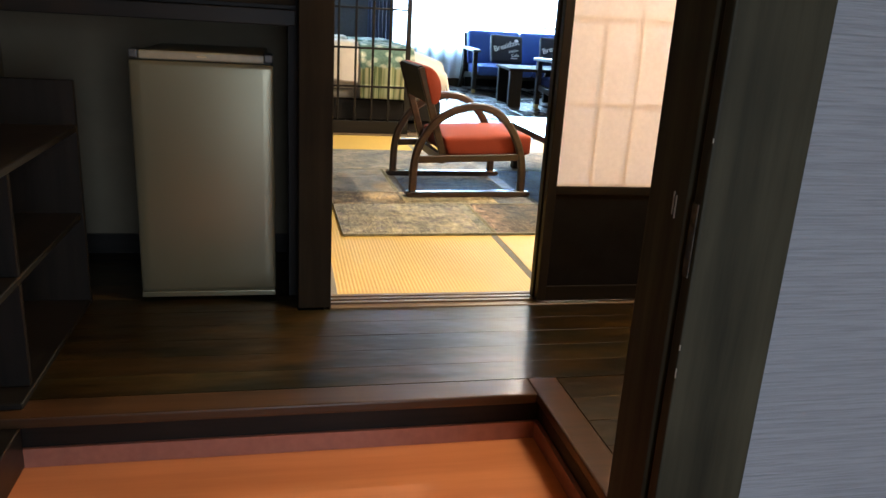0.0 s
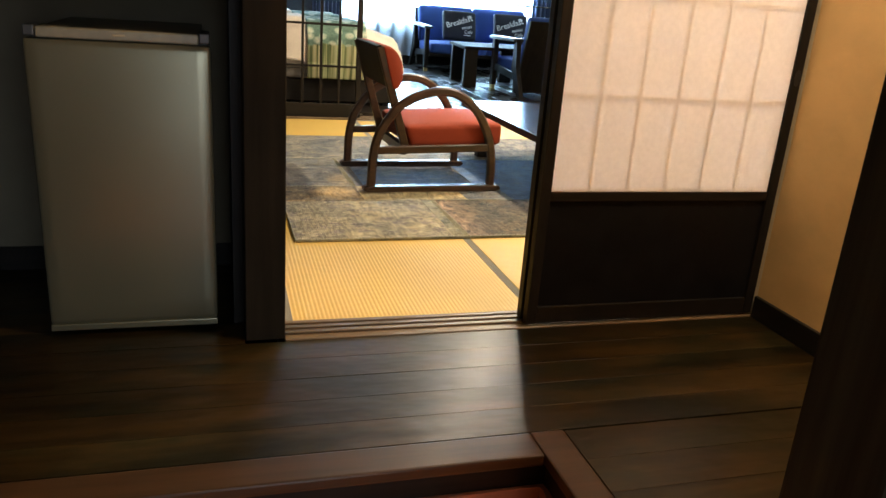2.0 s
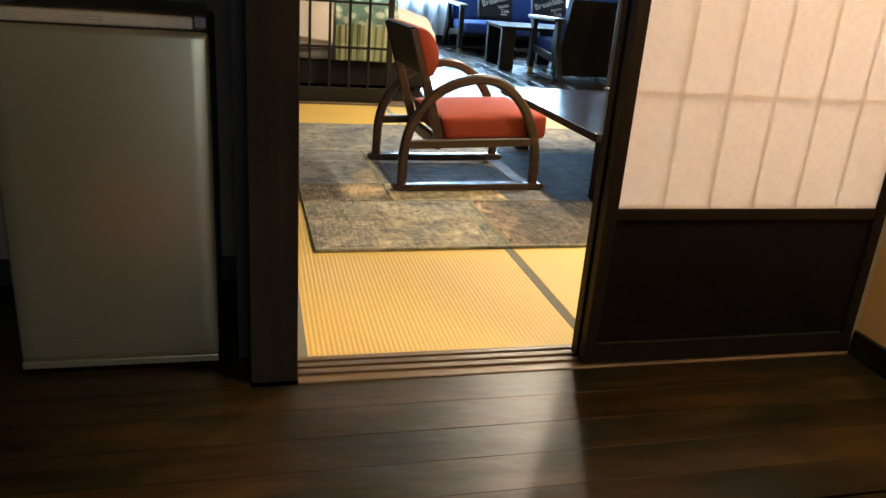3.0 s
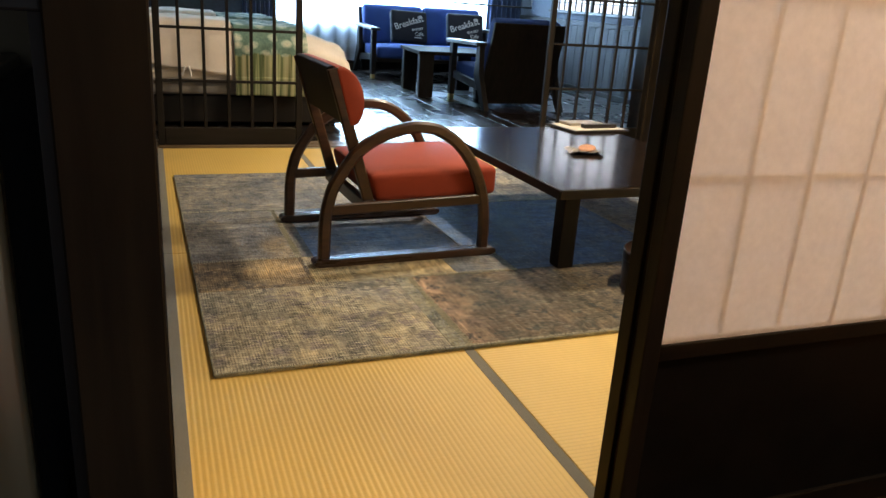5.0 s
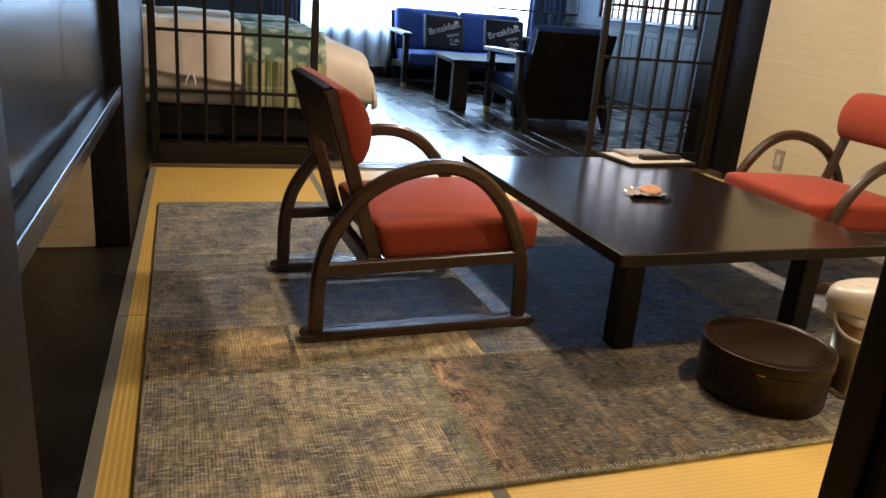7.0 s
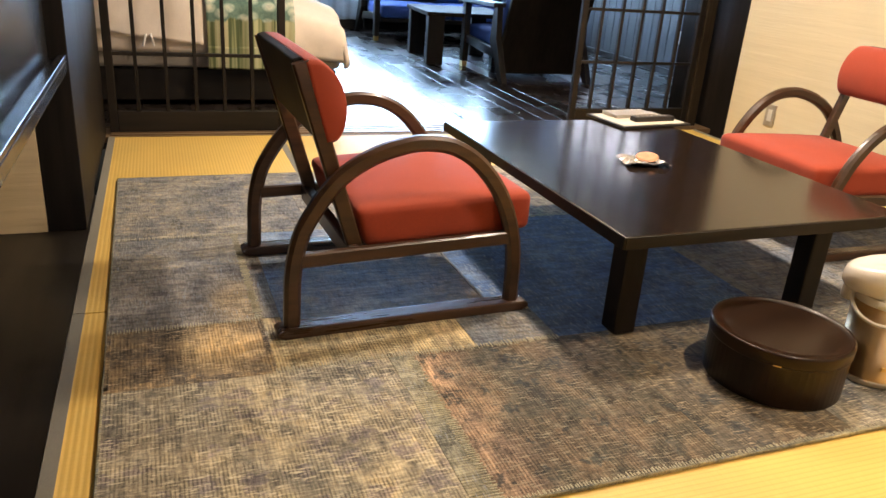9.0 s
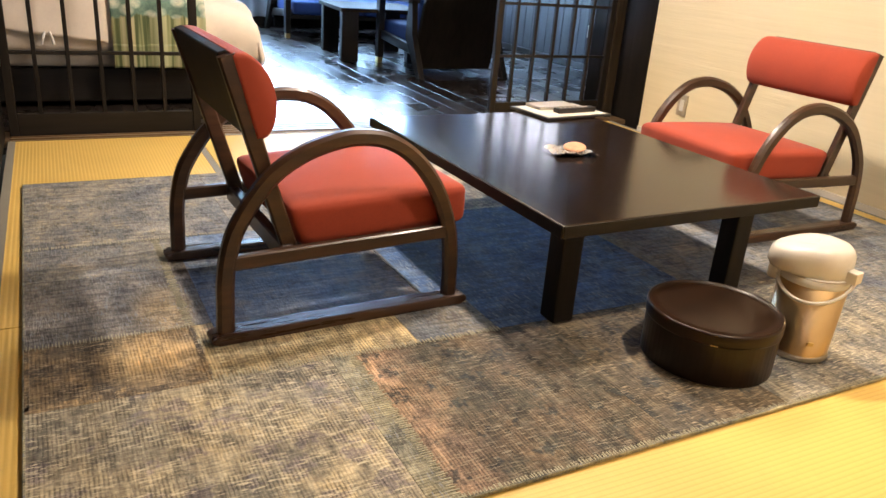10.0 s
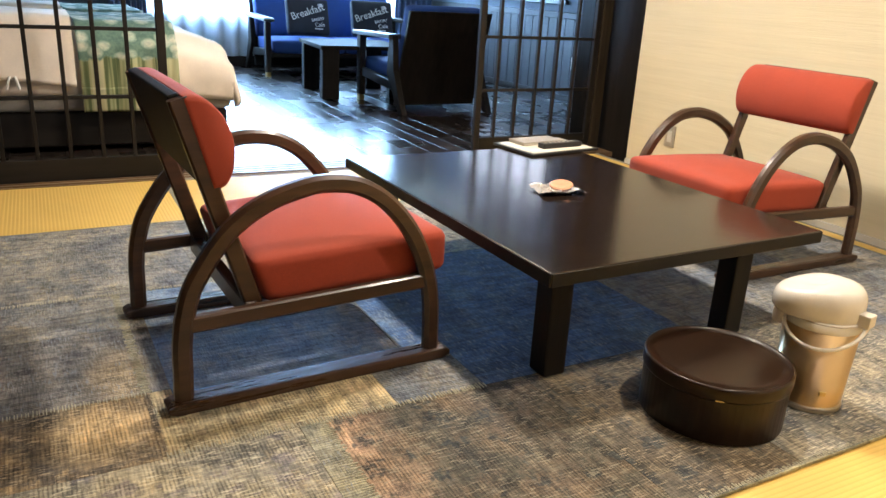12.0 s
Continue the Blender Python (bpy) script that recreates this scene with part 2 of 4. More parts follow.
def knotted(m):
    """Adds scattered dark knots to a plank material."""
    t = m.node_tree
    b = t.nodes["Principled BSDF"]
    old = b.inputs["Base Color"].links[0].from_socket
    k = node(t, "ShaderNodeTexVoronoi", Scale=3.4, Randomness=1.0)
    t.links.new(coords(t, (0.62, 1.0, 0.4)), k.inputs["Vector"])
    mask = ramp(t, k.outputs["Distance"], [(0.025, (0.9, 0.9, 0.9)), (0.075, (0, 0, 0))])
    t.links.new(mixed(t, "MIX", mask, old, (0.006, 0.004, 0.003)), b.inputs["Base Color"])
    return m


def wavy(m):
    """Adds the slow unevenness of hand-planed boards to a plank material."""
    t = m.node_tree
    b = t.nodes["Principled BSDF"]
    swell = noise_tex(t, coords(t, (0.5, 1.0, 1.0)), 13.0, 2, 0.5)
    low = node(t, "ShaderNodeBump", Strength=0.6, Distance=0.006)
    t.links.new(swell, low.inputs["Height"])
    t.links.new(b.inputs["Normal"].links[0].from_socket, low.inputs["Normal"])
    t.links.new(low.outputs["Normal"], b.inputs["Normal"])
    return m


BLACK_WOOD_Z = wood("black_stained_wood_upright", (0.005, 0.004, 0.003), (0.016, 0.012, 0.009), "z", (0.48, 0.68), wear=(0.05, 0.04, 0.03), shine=0.22)
BLACK_WOOD_X = wood("black_stained_wood_cross", (0.005, 0.004, 0.003), (0.016, 0.012, 0.009), "x", (0.42, 0.6), wear=(0.05, 0.04, 0.03), shine=0.25)
BLACK_WOOD_Y = wood("black_stained_wood_long", (0.006, 0.005, 0.004), (0.020, 0.016, 0.012), "y", (0.25, 0.45), shine=0.45)
BROWN_POST = wood("dark_brown_post_wood", (0.011, 0.0082, 0.0052), (0.030, 0.022, 0.0135), "z", (0.66, 0.85), grain=18, wear=(0.09, 0.075, 0.055), shine=0.09)
CASING = wood("olive_brown_casing_wood", (0.014, 0.0128, 0.0078), (0.066, 0.058, 0.034), "z", (0.5, 0.7), grain=15, wear=(0.10, 0.085, 0.06), shine=0.12, blotch=0.5)
PANEL_WOOD = wood("slate_black_panel_wood", (0.010, 0.011, 0.013), (0.022, 0.023, 0.026), "z", (0.20, 0.30), grain=34, relief=0.22, blotch=0.15, shine=0.36)
HALL_FLOOR = wavy(knotted(two_toned(wood("hall_floor_wood", (0.0090, 0.0062, 0.0030), (0.052, 0.0315, 0.0112), "x", (0.25, 0.42), grain=16, relief=0.20, coat=0.0, wear=(0.16, 0.10, 0.05), gloss=0.22, blotch=0.5, shine=0.32), (0.44, 0.60, 0.50), (1.22, 1.02, 0.62))))
LACQUER = plain("black_lacquered_board", (0.0062, 0.0062, 0.0068), 0.42, 0, 0.3, 12.0, 0.06, 0.16)
NOSING_WOOD = wood("reddish_nosing_wood", (0.036, 0.017, 0.007), (0.095, 0.044, 0.017), "x", (0.34, 0.5), grain=16, relief=0.16, coat=0.04, shine=0.35)
FAR_FLOOR = wood("black_brown_floor_wood", (0.009, 0.007, 0.006), (0.034, 0.025, 0.020), "y", (0.16, 0.40), grain=16, relief=0.16, coat=0.05, shine=0.36)
SILL_WOOD = wood("sill_wood", (0.09, 0.055, 0.025), (0.19, 0.12, 0.06), "x", (0.3, 0.5), grain=22)
CHAIR_WOOD = wood("walnut_stained_chair_wood", (0.019, 0.0085, 0.0038), (0.066, 0.029, 0.0115), "x", (0.28, 0.46), grain=30, relief=0.12, coat=0.08)
SKID_WOOD = wood("walnut_stained_runner_wood", (0.019, 0.0085, 0.0038), (0.066, 0.029, 0.0115), "x", (0.15, 0.60), grain=34, relief=0.22, coat=0.04, streak=True)
TABLE_WOOD = wood("dark_lacquered_table_wood", (0.007, 0.0042, 0.0030), (0.014, 0.008, 0.0050), "y", (0.13, 0.19), grain=24, relief=0.03, coat=0.04, blotch=0.15, shine=0.4)
DRUM_WOOD = wood("brown_lacquer", (0.011, 0.0050, 0.0024), (0.024, 0.0112, 0.0050), "x", (0.26, 0.36), grain=10, relief=0.05, coat=0.04, shine=0.22)
VINYL = wood("orange_wood_print_vinyl", (0.54, 0.175, 0.062), (0.72, 0.28, 0.11), "x", (0.35, 0.5), grain=9, relief=0.05, blotch=0.12)
VINYL_EDGE = plain("pinkish_vinyl_skirting", (0.33, 0.13, 0.09), 0.45)
FAR_WALL = plain("blue_grey_painted_wall", (0.075, 0.088, 0.112), 0.8, relief=0.2)
WAINSCOT = wood("grey_board_wainscot", (0.010, 0.0105, 0.012), (0.023, 0.0235, 0.026), "z", (0.5, 0.7), grain=20)
CREAM_X = plaster("combed_cream_plaster", (0.565, 0.492, 0.335), (1, 0.14, 2.8), 0.6, 0.95)
CREAM_Y = plaster("combed_cream_plaster_short", (0.72, 0.60, 0.38), (0.16, 1.0, 2.6))
ROUGH_PLASTER = plaster("rough_yellow_plaster", (0.72, 0.60, 0.33), (2.2, 2.2, 2.6), 1.0, 0.8)
HALL_PLASTER = plaster("warm_hall_plaster", (0.76, 0.49, 0.20), (1, 0.5, 0.8), 0.35)
SHADED_PLASTER = plaster("shaded_plaster", (0.145, 0.122, 0.082), (0.6, 1, 0.8), 0.3)
CEILING = plain("ceiling_board", (0.55, 0.47, 0.34), 0.8)
PAPERED = plaster("grey_ribbed_wallpaper", (0.30, 0.31, 0.33), (1.0, 1.0, 36.0), 0.8, 0.74)
TATAMI_Y, TATAMI_X = tatami_mat("tatami_rush_long", "y"), tatami_mat("tatami_rush_cross", "x")
HERI = fabric("grey_tatami_border_cloth", (0.15, 0.14, 0.105), 500, 0.2)
RED = fabric("rust_red_upholstery", (0.265, 0.033, 0.0095), 500, 0.14, 0.9, 0.04)
PAPER = glazing("shoji_paper", (0.94, 0.88, 0.85), 0.46)
SHEER = glazing("sheer_curtain_cloth", (0.86, 0.88, 0.92), 0.55, 0.30)
KUMIKO = plain("shoji_lattice_wood", (0.74, 0.67, 0.58), 0.6)
NAVY = fabric("blue_curtain_cloth", (0.055, 0.090, 0.20), 300, 0.2)
BLUE = fabric("royal_blue_upholstery", (0.009, 0.040, 0.185), 400, 0.2, 0.9, 0.0)
PILLOW = fabric("charcoal_cushion_cloth", (0.010, 0.012, 0.022), 400, 0.2, 0.9, 0.0)
PRINT = plain("white_print", (0.62, 0.63, 0.66), 0.8)
LINEN = fabric("cream_bed_linen", (0.76, 0.68, 0.60), 260, 0.06)
SHEET = fabric("white_bed_sheet", (0.80, 0.79, 0.78), 260, 0.05)
MATTRESS = fabric("grey_mattress_cloth", (0.30, 0.28, 0.25), 260, 0.1)
FRIDGE = plain("satin_champagne_steel", (0.19, 0.174, 0.112), 0.26, 0.5, 0.015, 0.8, 0.0)
FRIDGE_TRIM = plain("beige_plastic_trim", (0.25, 0.23, 0.165), 0.4)
GREY_PLASTIC = plain("dark_grey_plastic", (0.05, 0.05, 0.05), 0.45)
STEEL = plain("brushed_steel", (0.50, 0.37, 0.215), 0.30, 1.0, 0.05, 14.0, 0.02)
BRASS_FOOT = plain("brass_leg_tip", (0.55, 0.40, 0.16), 0.35, 0.9)
IVORY = plain("ivory_plastic", (0.53, 0.50, 0.44), 0.26, 0, 0.03)
SWITCH = plain("grey_metal_plate", (0.34, 0.30, 0.24), 0.4, 0.5)
WORN_METAL = plain("worn_dark_metal", (0.06, 0.05, 0.036), 0.6, 0.3, 0.8, 90.0, 0.3)
MAT_CLOTH = plain("cream_tray_mat", (0.44, 0.41, 0.345), 0.6)
BLACK = plain("matt_black", (0.012, 0.012, 0.012), 0.4)
BISCUIT = plain("baked_biscuit", (0.36, 0.17, 0.085), 0.7, 0, 0.2, 60.0, 0.3)
FOIL = plain("clear_wrapper_film", (0.34, 0.31, 0.28), 0.18, 0.6, 0.2, 40.0, 0.8)
ROD = plain("dark_iron_rod", (0.06, 0.06, 0.065), 0.4, 0.6)


def runner_cloth():
    """Fan-shaped leaves in teal above uneven olive stripes."""
    m, t, b = nodes_of("green_leaf_and_stripe_print")
    c = t.nodes.new("ShaderNodeTexCoord")
    sep = t.nodes.new("ShaderNodeSeparateXYZ")
    t.links.new(c.outputs["Object"], sep.inputs[0])
    thin = noise_tex(t, coords(t, (1, 0.02, 0.02), False), 34.0, 2, 0.5)
    wide = noise_tex(t, coords(t, (1, 0.02, 0.02), False), 13.0, 1, 0.5)
    stripes = ramp(t, thin, [(0.40, (0.085, 0.110, 0.050)), (0.47, (0.30, 0.31, 0.175)), (0.60, (0.46, 0.45, 0.30))])
    stripes = mixed(t, "MULTIPLY", 0.8, stripes, ramp(t, wide, [(0.35, (0.62, 0.72, 0.58)), (0.6, (1.1, 1.05, 0.95))]))
    leaf = node(t, "ShaderNodeTexVoronoi", Scale=11.0, Randomness=0.9)
    t.links.new(coords(t, (1, 0.7, 1.25), False), leaf.inputs["Vector"])
    veins = noise_tex(t, coords(t, (1, 1, 1), False), 42.0, 3, 0.7)
    fan = ramp(t, leaf.outputs["Distance"], [(0.22, (0.50, 0.52, 0.43)), (0.40, (0.33, 0.41, 0.34)), (0.52, (0.12, 0.20, 0.165))])
    leaves = mixed(t, "MULTIPLY", 0.8, fan, ramp(t, veins, [(0.40, (0.72, 0.80, 0.80)), (0.58, (1.18, 1.15, 1.08))]))
    cut = node(t, "ShaderNodeMapRange")
    edge = noise_tex(t, coords(t, (1, 1, 0.3), False), 14.0, 2)
    wavy = t.nodes.new("ShaderNodeMath")
    wavy.operation, wavy.inputs[1].default_value = "MULTIPLY_ADD", 0.10
    t.links.new(edge, wavy.inputs[0])
    t.links.new(sep.outputs["Z"], wavy.inputs[2])
    cut.inputs["From Min"].default_value, cut.inputs["From Max"].default_value = 0.595, 0.610
    t.links.new(wavy.outputs[0], cut.inputs["Value"])
    t.links.new(mixed(t, "MIX", cut.outputs["Result"], stripes, leaves), b.inputs["Base Color"])
    b.inputs["Roughness"].default_value = 0.9
    return m


RUNNER = runner_cloth()


# ---- mesh helpers ----
def part(name, bm, material, parent=None, label="", smooth=False):
    me = bpy.data.meshes.new(name)
    bmesh.ops.recalc_face_normals(bm, faces=bm.faces[:])
    bm.to_mesh(me)
    bm.free()
    me.materials.append(material)
    if smooth:
        for p in me.polygons:
            p.use_smooth = True
    ob = new(name, me)
    if parent:
        ob.parent = parent
    if label:
        ob["label"] = label
    return ob


def thing(name, m, label, category, group=""):
    ob = new(name)
    ob.empty_display_size = 0.1
    ob.matrix_world = m
    return tagged(ob, label, category, group)


def setting(name, bm, material, label="", category=""):
    return tagged(part(name, bm, material), label, category, "", "structure")


def box(x0, x1, y0, y1, z0, z1, bevel=0.0, seg=1):
    bm = bmesh.new()
    bmesh.ops.create_cube(bm, size=1.0, matrix=Matrix.LocRotScale(((x0 + x1) / 2, (y0 + y1) / 2, (z0 + z1) / 2), None, (abs(x1 - x0), abs(y1 - y0), abs(z1 - z0))))
    if bevel:
        bmesh.ops.bevel(bm, geom=bm.edges[:], offset=bevel, segments=seg, affect="EDGES", profile=0.6)
    return bm


def join(*bms):
    me = bpy.data.meshes.new("tmp")
    out = bmesh.new()
    for b in bms:
        b.to_mesh(me)
        out.from_mesh(me)
        b.free()
    bpy.data.meshes.remove(me)
    return out


def moved(bm, m):
    bm.transform(m)
    return bm


def prism(profile, y0, y1, bevel=0.0, seg=2):
    """A profile of (x, z) points drawn out along y."""
    bm = bmesh.new()
    a = [bm.verts.new((x, y0, z)) for x, z in profile]
    c = [bm.verts.new((x, y1, z)) for x, z in profile]
    n = len(profile)
    bm.faces.new(a)
    bm.faces.new(c[::-1])
    for i in range(n):
        bm.faces.new((a[i], c[i], c[(i + 1) % n], a[(i + 1) % n]))
    if bevel:
        bmesh.ops.bevel(bm, geom=bm.edges[:], offset=bevel, segments=seg, affect="EDGES", profile=0.6)
    return bm


def smooth_path(pts, steps=6):
    """A smooth curve through (x, z) points."""
    out = []
    p = [pts[0], *pts, pts[-1]]
    for i in range(1, len(p) - 2):
        for k in range(steps):
            u = k / steps
            out.append(tuple(0.5 * (2 * p[i][j] + (p[i + 1][j] - p[i - 1][j]) * u + (2 * p[i - 1][j] - 5 * p[i][j] + 4 * p[i + 1][j] - p[i + 2][j]) * u * u
                                    + (3 * p[i][j] - p[i - 1][j] - 3 * p[i + 1][j] + p[i + 2][j]) * u ** 3) for j in (0, 1)))
    return out + [pts[-1]]


def bent_bar(path, width, depth, chamfer=0.006):
    """A bar of chamfered section along a path of (x, z) points, centred on y = 0."""
    bm = bmesh.new()
    w, d, c = width / 2, depth / 2, chamfer
    section = [(-w + c, -d), (w - c, -d), (w, -d + c), (w, d - c), (w - c, d), (-w + c, d), (-w, d - c), (-w, -d + c)]
    rings = []
    for i, (x, z) in enumerate(path):
        a, b = path[max(i - 1, 0)], path[min(i + 1, len(path) - 1)]
        t = Vector((b[0] - a[0], b[1] - a[1])).normalized()
        nx, nz = -t.y, t.x
        rings.append([bm.verts.new((x + nx * u, v, z + nz * u)) for u, v in section])
    for r, s in zip(rings, rings[1:]):
        for k in range(8):
            bm.faces.new((r[k], r[(k + 1) % 8], s[(k + 1) % 8], s[k]))
    bm.faces.new(rings[0])
    bm.faces.new(rings[-1][::-1])
    return bm


def lathe(profile, n=40):
    """A profile of (radius, z) points turned about z."""
    bm = bmesh.new()
    rings = []
    for r, z in profile:
        rings.append([bm.verts.new((max(r, 1e-4) * math.cos(2 * math.pi * k / n), max(r, 1e-4) * math.sin(2 * math.pi * k / n), z)) for k in range(n)])
    for a, b in zip(rings, rings[1:]):
        for k in range(n):
            bm.faces.new((a[k], a[(k + 1) % n], b[(k + 1) % n], b[k]))
    bm.faces.new(rings[0][::-1])
    bm.faces.new(rings[-1])
    return bm


def rod(a, b, r, n=10):
    a, b = Vector(a), Vector(b)
    bm = bmesh.new()
    m = Matrix.Translation((a + b) / 2) @ (b - a).to_track_quat("Z", "Y").to_matrix().to_4x4()
    bmesh.ops.create_cone(bm, cap_ends=True, segments=n, radius1=r, radius2=r, depth=(b - a).length, matrix=m)
    return bm


def tube(points, r, n=10):
    """A round tube along 3D points."""
    bm = bmesh.new()
    pts = [Vector(p) for p in points]
    rings = []
    for i, p in enumerate(pts):
        t = (pts[min(i + 1, len(pts) - 1)] - pts[max(i - 1, 0)]).normalized()
        u = t.cross(Vector((0.13, 0.21, 0.97))).normalized()
        v = t.cross(u)
        rings.append([bm.verts.new(p + r * (math.cos(2 * math.pi * k / n) * u + math.sin(2 * math.pi * k / n) * v)) for k in range(n)])
    for a, b in zip(rings, rings[1:]):
        for k in range(n):
            bm.faces.new((a[k], a[(k + 1) % n], b[(k + 1) % n], b[k]))
    bm.faces.new(rings[0][::-1])
    bm.faces.new(rings[-1])
    return bm


def cushion(x0, x1, y0, y1, z0, z1, r, puff=(0, 0, 0), cuts=9, ripple=0.0):
    """A padded block with rounded edges and swelling faces."""
    bm = bmesh.new()
    bmesh.ops.create_cube(bm, size=2.0)
    bmesh.ops.subdivide_edges(bm, edges=bm.edges[:], cuts=cuts, use_grid_fill=True)
    h = Vector(((x1 - x0) / 2, (y1 - y0) / 2, (z1 - z0) / 2))
    c = Vector(((x0 + x1) / 2, (y0 + y1) / 2, (z0 + z1) / 2))
    for v in bm.verts:
        u = v.co.copy()
        p = Vector((math.copysign(abs(math.sin(u[i] * math.pi / 2)) ** 0.9, u[i]) * h[i] for i in range(3)))
        inner = Vector((max(-h[i] + r, min(h[i] - r, p[i])) for i in range(3)))
        d = p - inner
        if d.length > 1e-6:
            p = inner + d.normalized() * r
        for i in range(3):
            j, k = (i + 1) % 3, (i + 2) % 3
            p[i] += puff[i] * u[i] * max(0, 1 - (p[j] / h[j]) ** 2) * max(0, 1 - (p[k] / h[k]) ** 2)
        if ripple:
            p += Vector((0, 0, 1)) * ripple * (noise.noise(p * 4 + c) + 0.5 * noise.noise(p * 11 + c))
        v.co = p + c
    return bm


def cloth(nx, ny, fn):
    """A sheet over the unit square."""
    bm = bmesh.new()
    g = [[bm.verts.new(fn(i / nx, j / ny)) for i in range(nx + 1)] for j in range(ny + 1)]
    for j in range(ny):
        for i in range(nx):
            bm.faces.new((g[j][i], g[j][i + 1], g[j + 1][i + 1], g[j + 1][i]))
    return bm


def thick(ob, t):
    s = ob.modifiers.new("thickness", "SOLIDIFY")
    s.thickness, s.offset = t, 0
    return ob


def lettering(name, text, size, m, material, parent):
    cu = bpy.data.curves.new(name, "FONT")
    cu.body, cu.size, cu.extrude, cu.align_x = text, size, 0.0006, "CENTER"
    tmp = bpy.data.objects.new(name + "_curve", cu)
    me = bpy.data.meshes.new_from_object(tmp)
    me.name = name
    bpy.data.objects.remove(tmp)
    me.materials.clear()
    me.materials.append(material)
    ob = new(name, me)
    ob.parent = parent
    ob.matrix_local = m
    return ob


# ---- structure: entrance hall ----
CEIL = 2.40
setting("floor_entrance", join(box(1.2, 3.16, -0.2, 3.44, -0.25, -0.15), box(3.16, 4.10, -0.2, 2.37, -0.25, -0.15)), VINYL, "orange wood-print vinyl floor of the sunken entrance", "floor")
hall = setting("floor_hall", join(box(1.2, 4.45, 3.46, 4.168, -0.25, -0.022), box(1.2, 2.47, 4.168, 4.90, -0.25, -0.022), box(3.19, 4.45, 2.48, 3.46, -0.25, -0.022)), BLACK_WOOD_X, "dark polished plank floor of the raised hall", "floor")
setting("step_riser", join(box(1.2, 3.185, 3.443, 3.46, -0.095, -0.02), box(3.172, 3.19, 2.482, 3.443, -0.095, -0.02)), BLACK_WOOD_X, "dark wooden riser of the entrance step", "riser")
setting("step_skirting", join(box(1.2, 3.17, 3.432, 3.46, -0.15, -0.095), box(3.158, 3.19, 2.482, 3.432, -0.15, -0.095)), VINYL_EDGE, "pinkish vinyl skirting under the step", "skirting")
trim = setting("trim_step_nosing", box(1.2, 3.157, 3.425, 3.528, -0.03, 0.001, 0.006, 2), NOSING_WOOD, "reddish brown nosing board of the step", "nosing")
part("side_board", box(3.158, 3.25, 2.482, 3.528, -0.03, 0.0015, 0.006, 2), NOSING_WOOD, trim)
for k in range(5):
    y0 = 3.530 + k * 0.121
    part("plank", box(1.2, 4.30, y0, y0 + 0.1204, -0.022, -0.0002 * (k % 3), 0.0007), HALL_FLOOR, hall)
for k in range(5):
    y0 = 4.137 + k * 0.142
    part("plank", box(1.2, 2.470, y0, y0 + 0.1412, -0.022, -0.0002 * (k % 3), 0.0007), HALL_FLOOR, hall)
for k in range(8):
    y0 = 2.484 + k * 0.130
    part("plank", box(3.252, 4.30, y0, y0 + 0.1293, -0.022, -0.0002 * (k % 3), 0.0007), HALL_FLOOR, hall)
setting("wall_hall_west", box(1.20, 1.345, -0.2, 4.95, -0.25, CEIL), SHADED_PLASTER, "plaster wall behind the shoe shelf, colour darkened for shade", "wall")
setting("wall_hall_east", box(4.29, 4.42, 2.3, 4.134, -0.25, CEIL), HALL_PLASTER, "warm lit beige plaster wall", "wall")
setting("baseboard_hall", box(4.277, 4.292, 2.48, 4.134, 0, 0.083, 0.002), BLACK_WOOD_Y, "black wooden baseboard", "baseboard")
setting("wall_corridor_north", box(3.0745, 4.42, 2.368, 2.425, -0.25, CEIL), PAPERED, "grey ribbed wallpaper wall beside the entrance", "wall")
setting("wall_corridor_east", box(4.0, 4.10, -0.2, 2.368, -0.25, CEIL), SHADED_PLASTER, "plain unseen wall added to close the corridor", "wall")
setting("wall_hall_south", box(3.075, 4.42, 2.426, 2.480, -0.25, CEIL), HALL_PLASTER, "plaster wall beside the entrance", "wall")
setting("wall_entrance_back", join(box(1.2, 2.3, -0.2, -0.05, -0.25, CEIL), box(3.7, 4.1, -0.2, -0.05, -0.25, CEIL), box(2.3, 3.7, -0.2, -0.05, 1.75, CEIL)), SHADED_PLASTER, "unseen wall behind the entrance, opened for an added fill lamp", "wall")
setting("wall_over_entrance", box(1.345, 3.073, 2.37, 2.48, 2.0, CEIL), SHADED_PLASTER, "plain wall over the entrance frame", "wall")
post = setting("door_1_frame", box(2.931, 3.066, 2.345, 2.368, -0.15, 2.0, 0.004, 2), CASING, "dark brown scuffed wooden entrance frame", "door frame")
part("groove", box(2.944, 3.066, 2.3685, 2.3775, -0.15, 2.0), BLACK_WOOD_Z, post)
part("jamb", box(2.929, 3.0735, 2.378, 2.4865, -0.15, 2.0, 0.007, 3), CASING, post)
strike = part("strike_plate", box(2.9292, 2.9312, 2.352, 2.3665, 0.750, 0.848, 0.0008), WORN_METAL, post, "worn metal strike plate")
part("latch_hole", box(2.9286, 2.9296, 2.3565, 2.3630, 0.775, 0.812), BLACK, strike)
for y, z in ((2.4040, 0.832), (2.4105, 0.836)):
    part("scuff", box(2.9272, 2.9292, y, y + 0.0028, z - 0.016, z + 0.016, 0.0008), SWITCH, post, "pale scuff in the dark paint")
for z, r in ((0.655, 0.004), (0.618, 0.007), (0.93, 0.003)):
    part("chip", box(2.9305, 2.9322, 2.3446, 2.3462, z - r, z + r, 0.0005), SWITCH, post, "pale chipped paint on the edge")

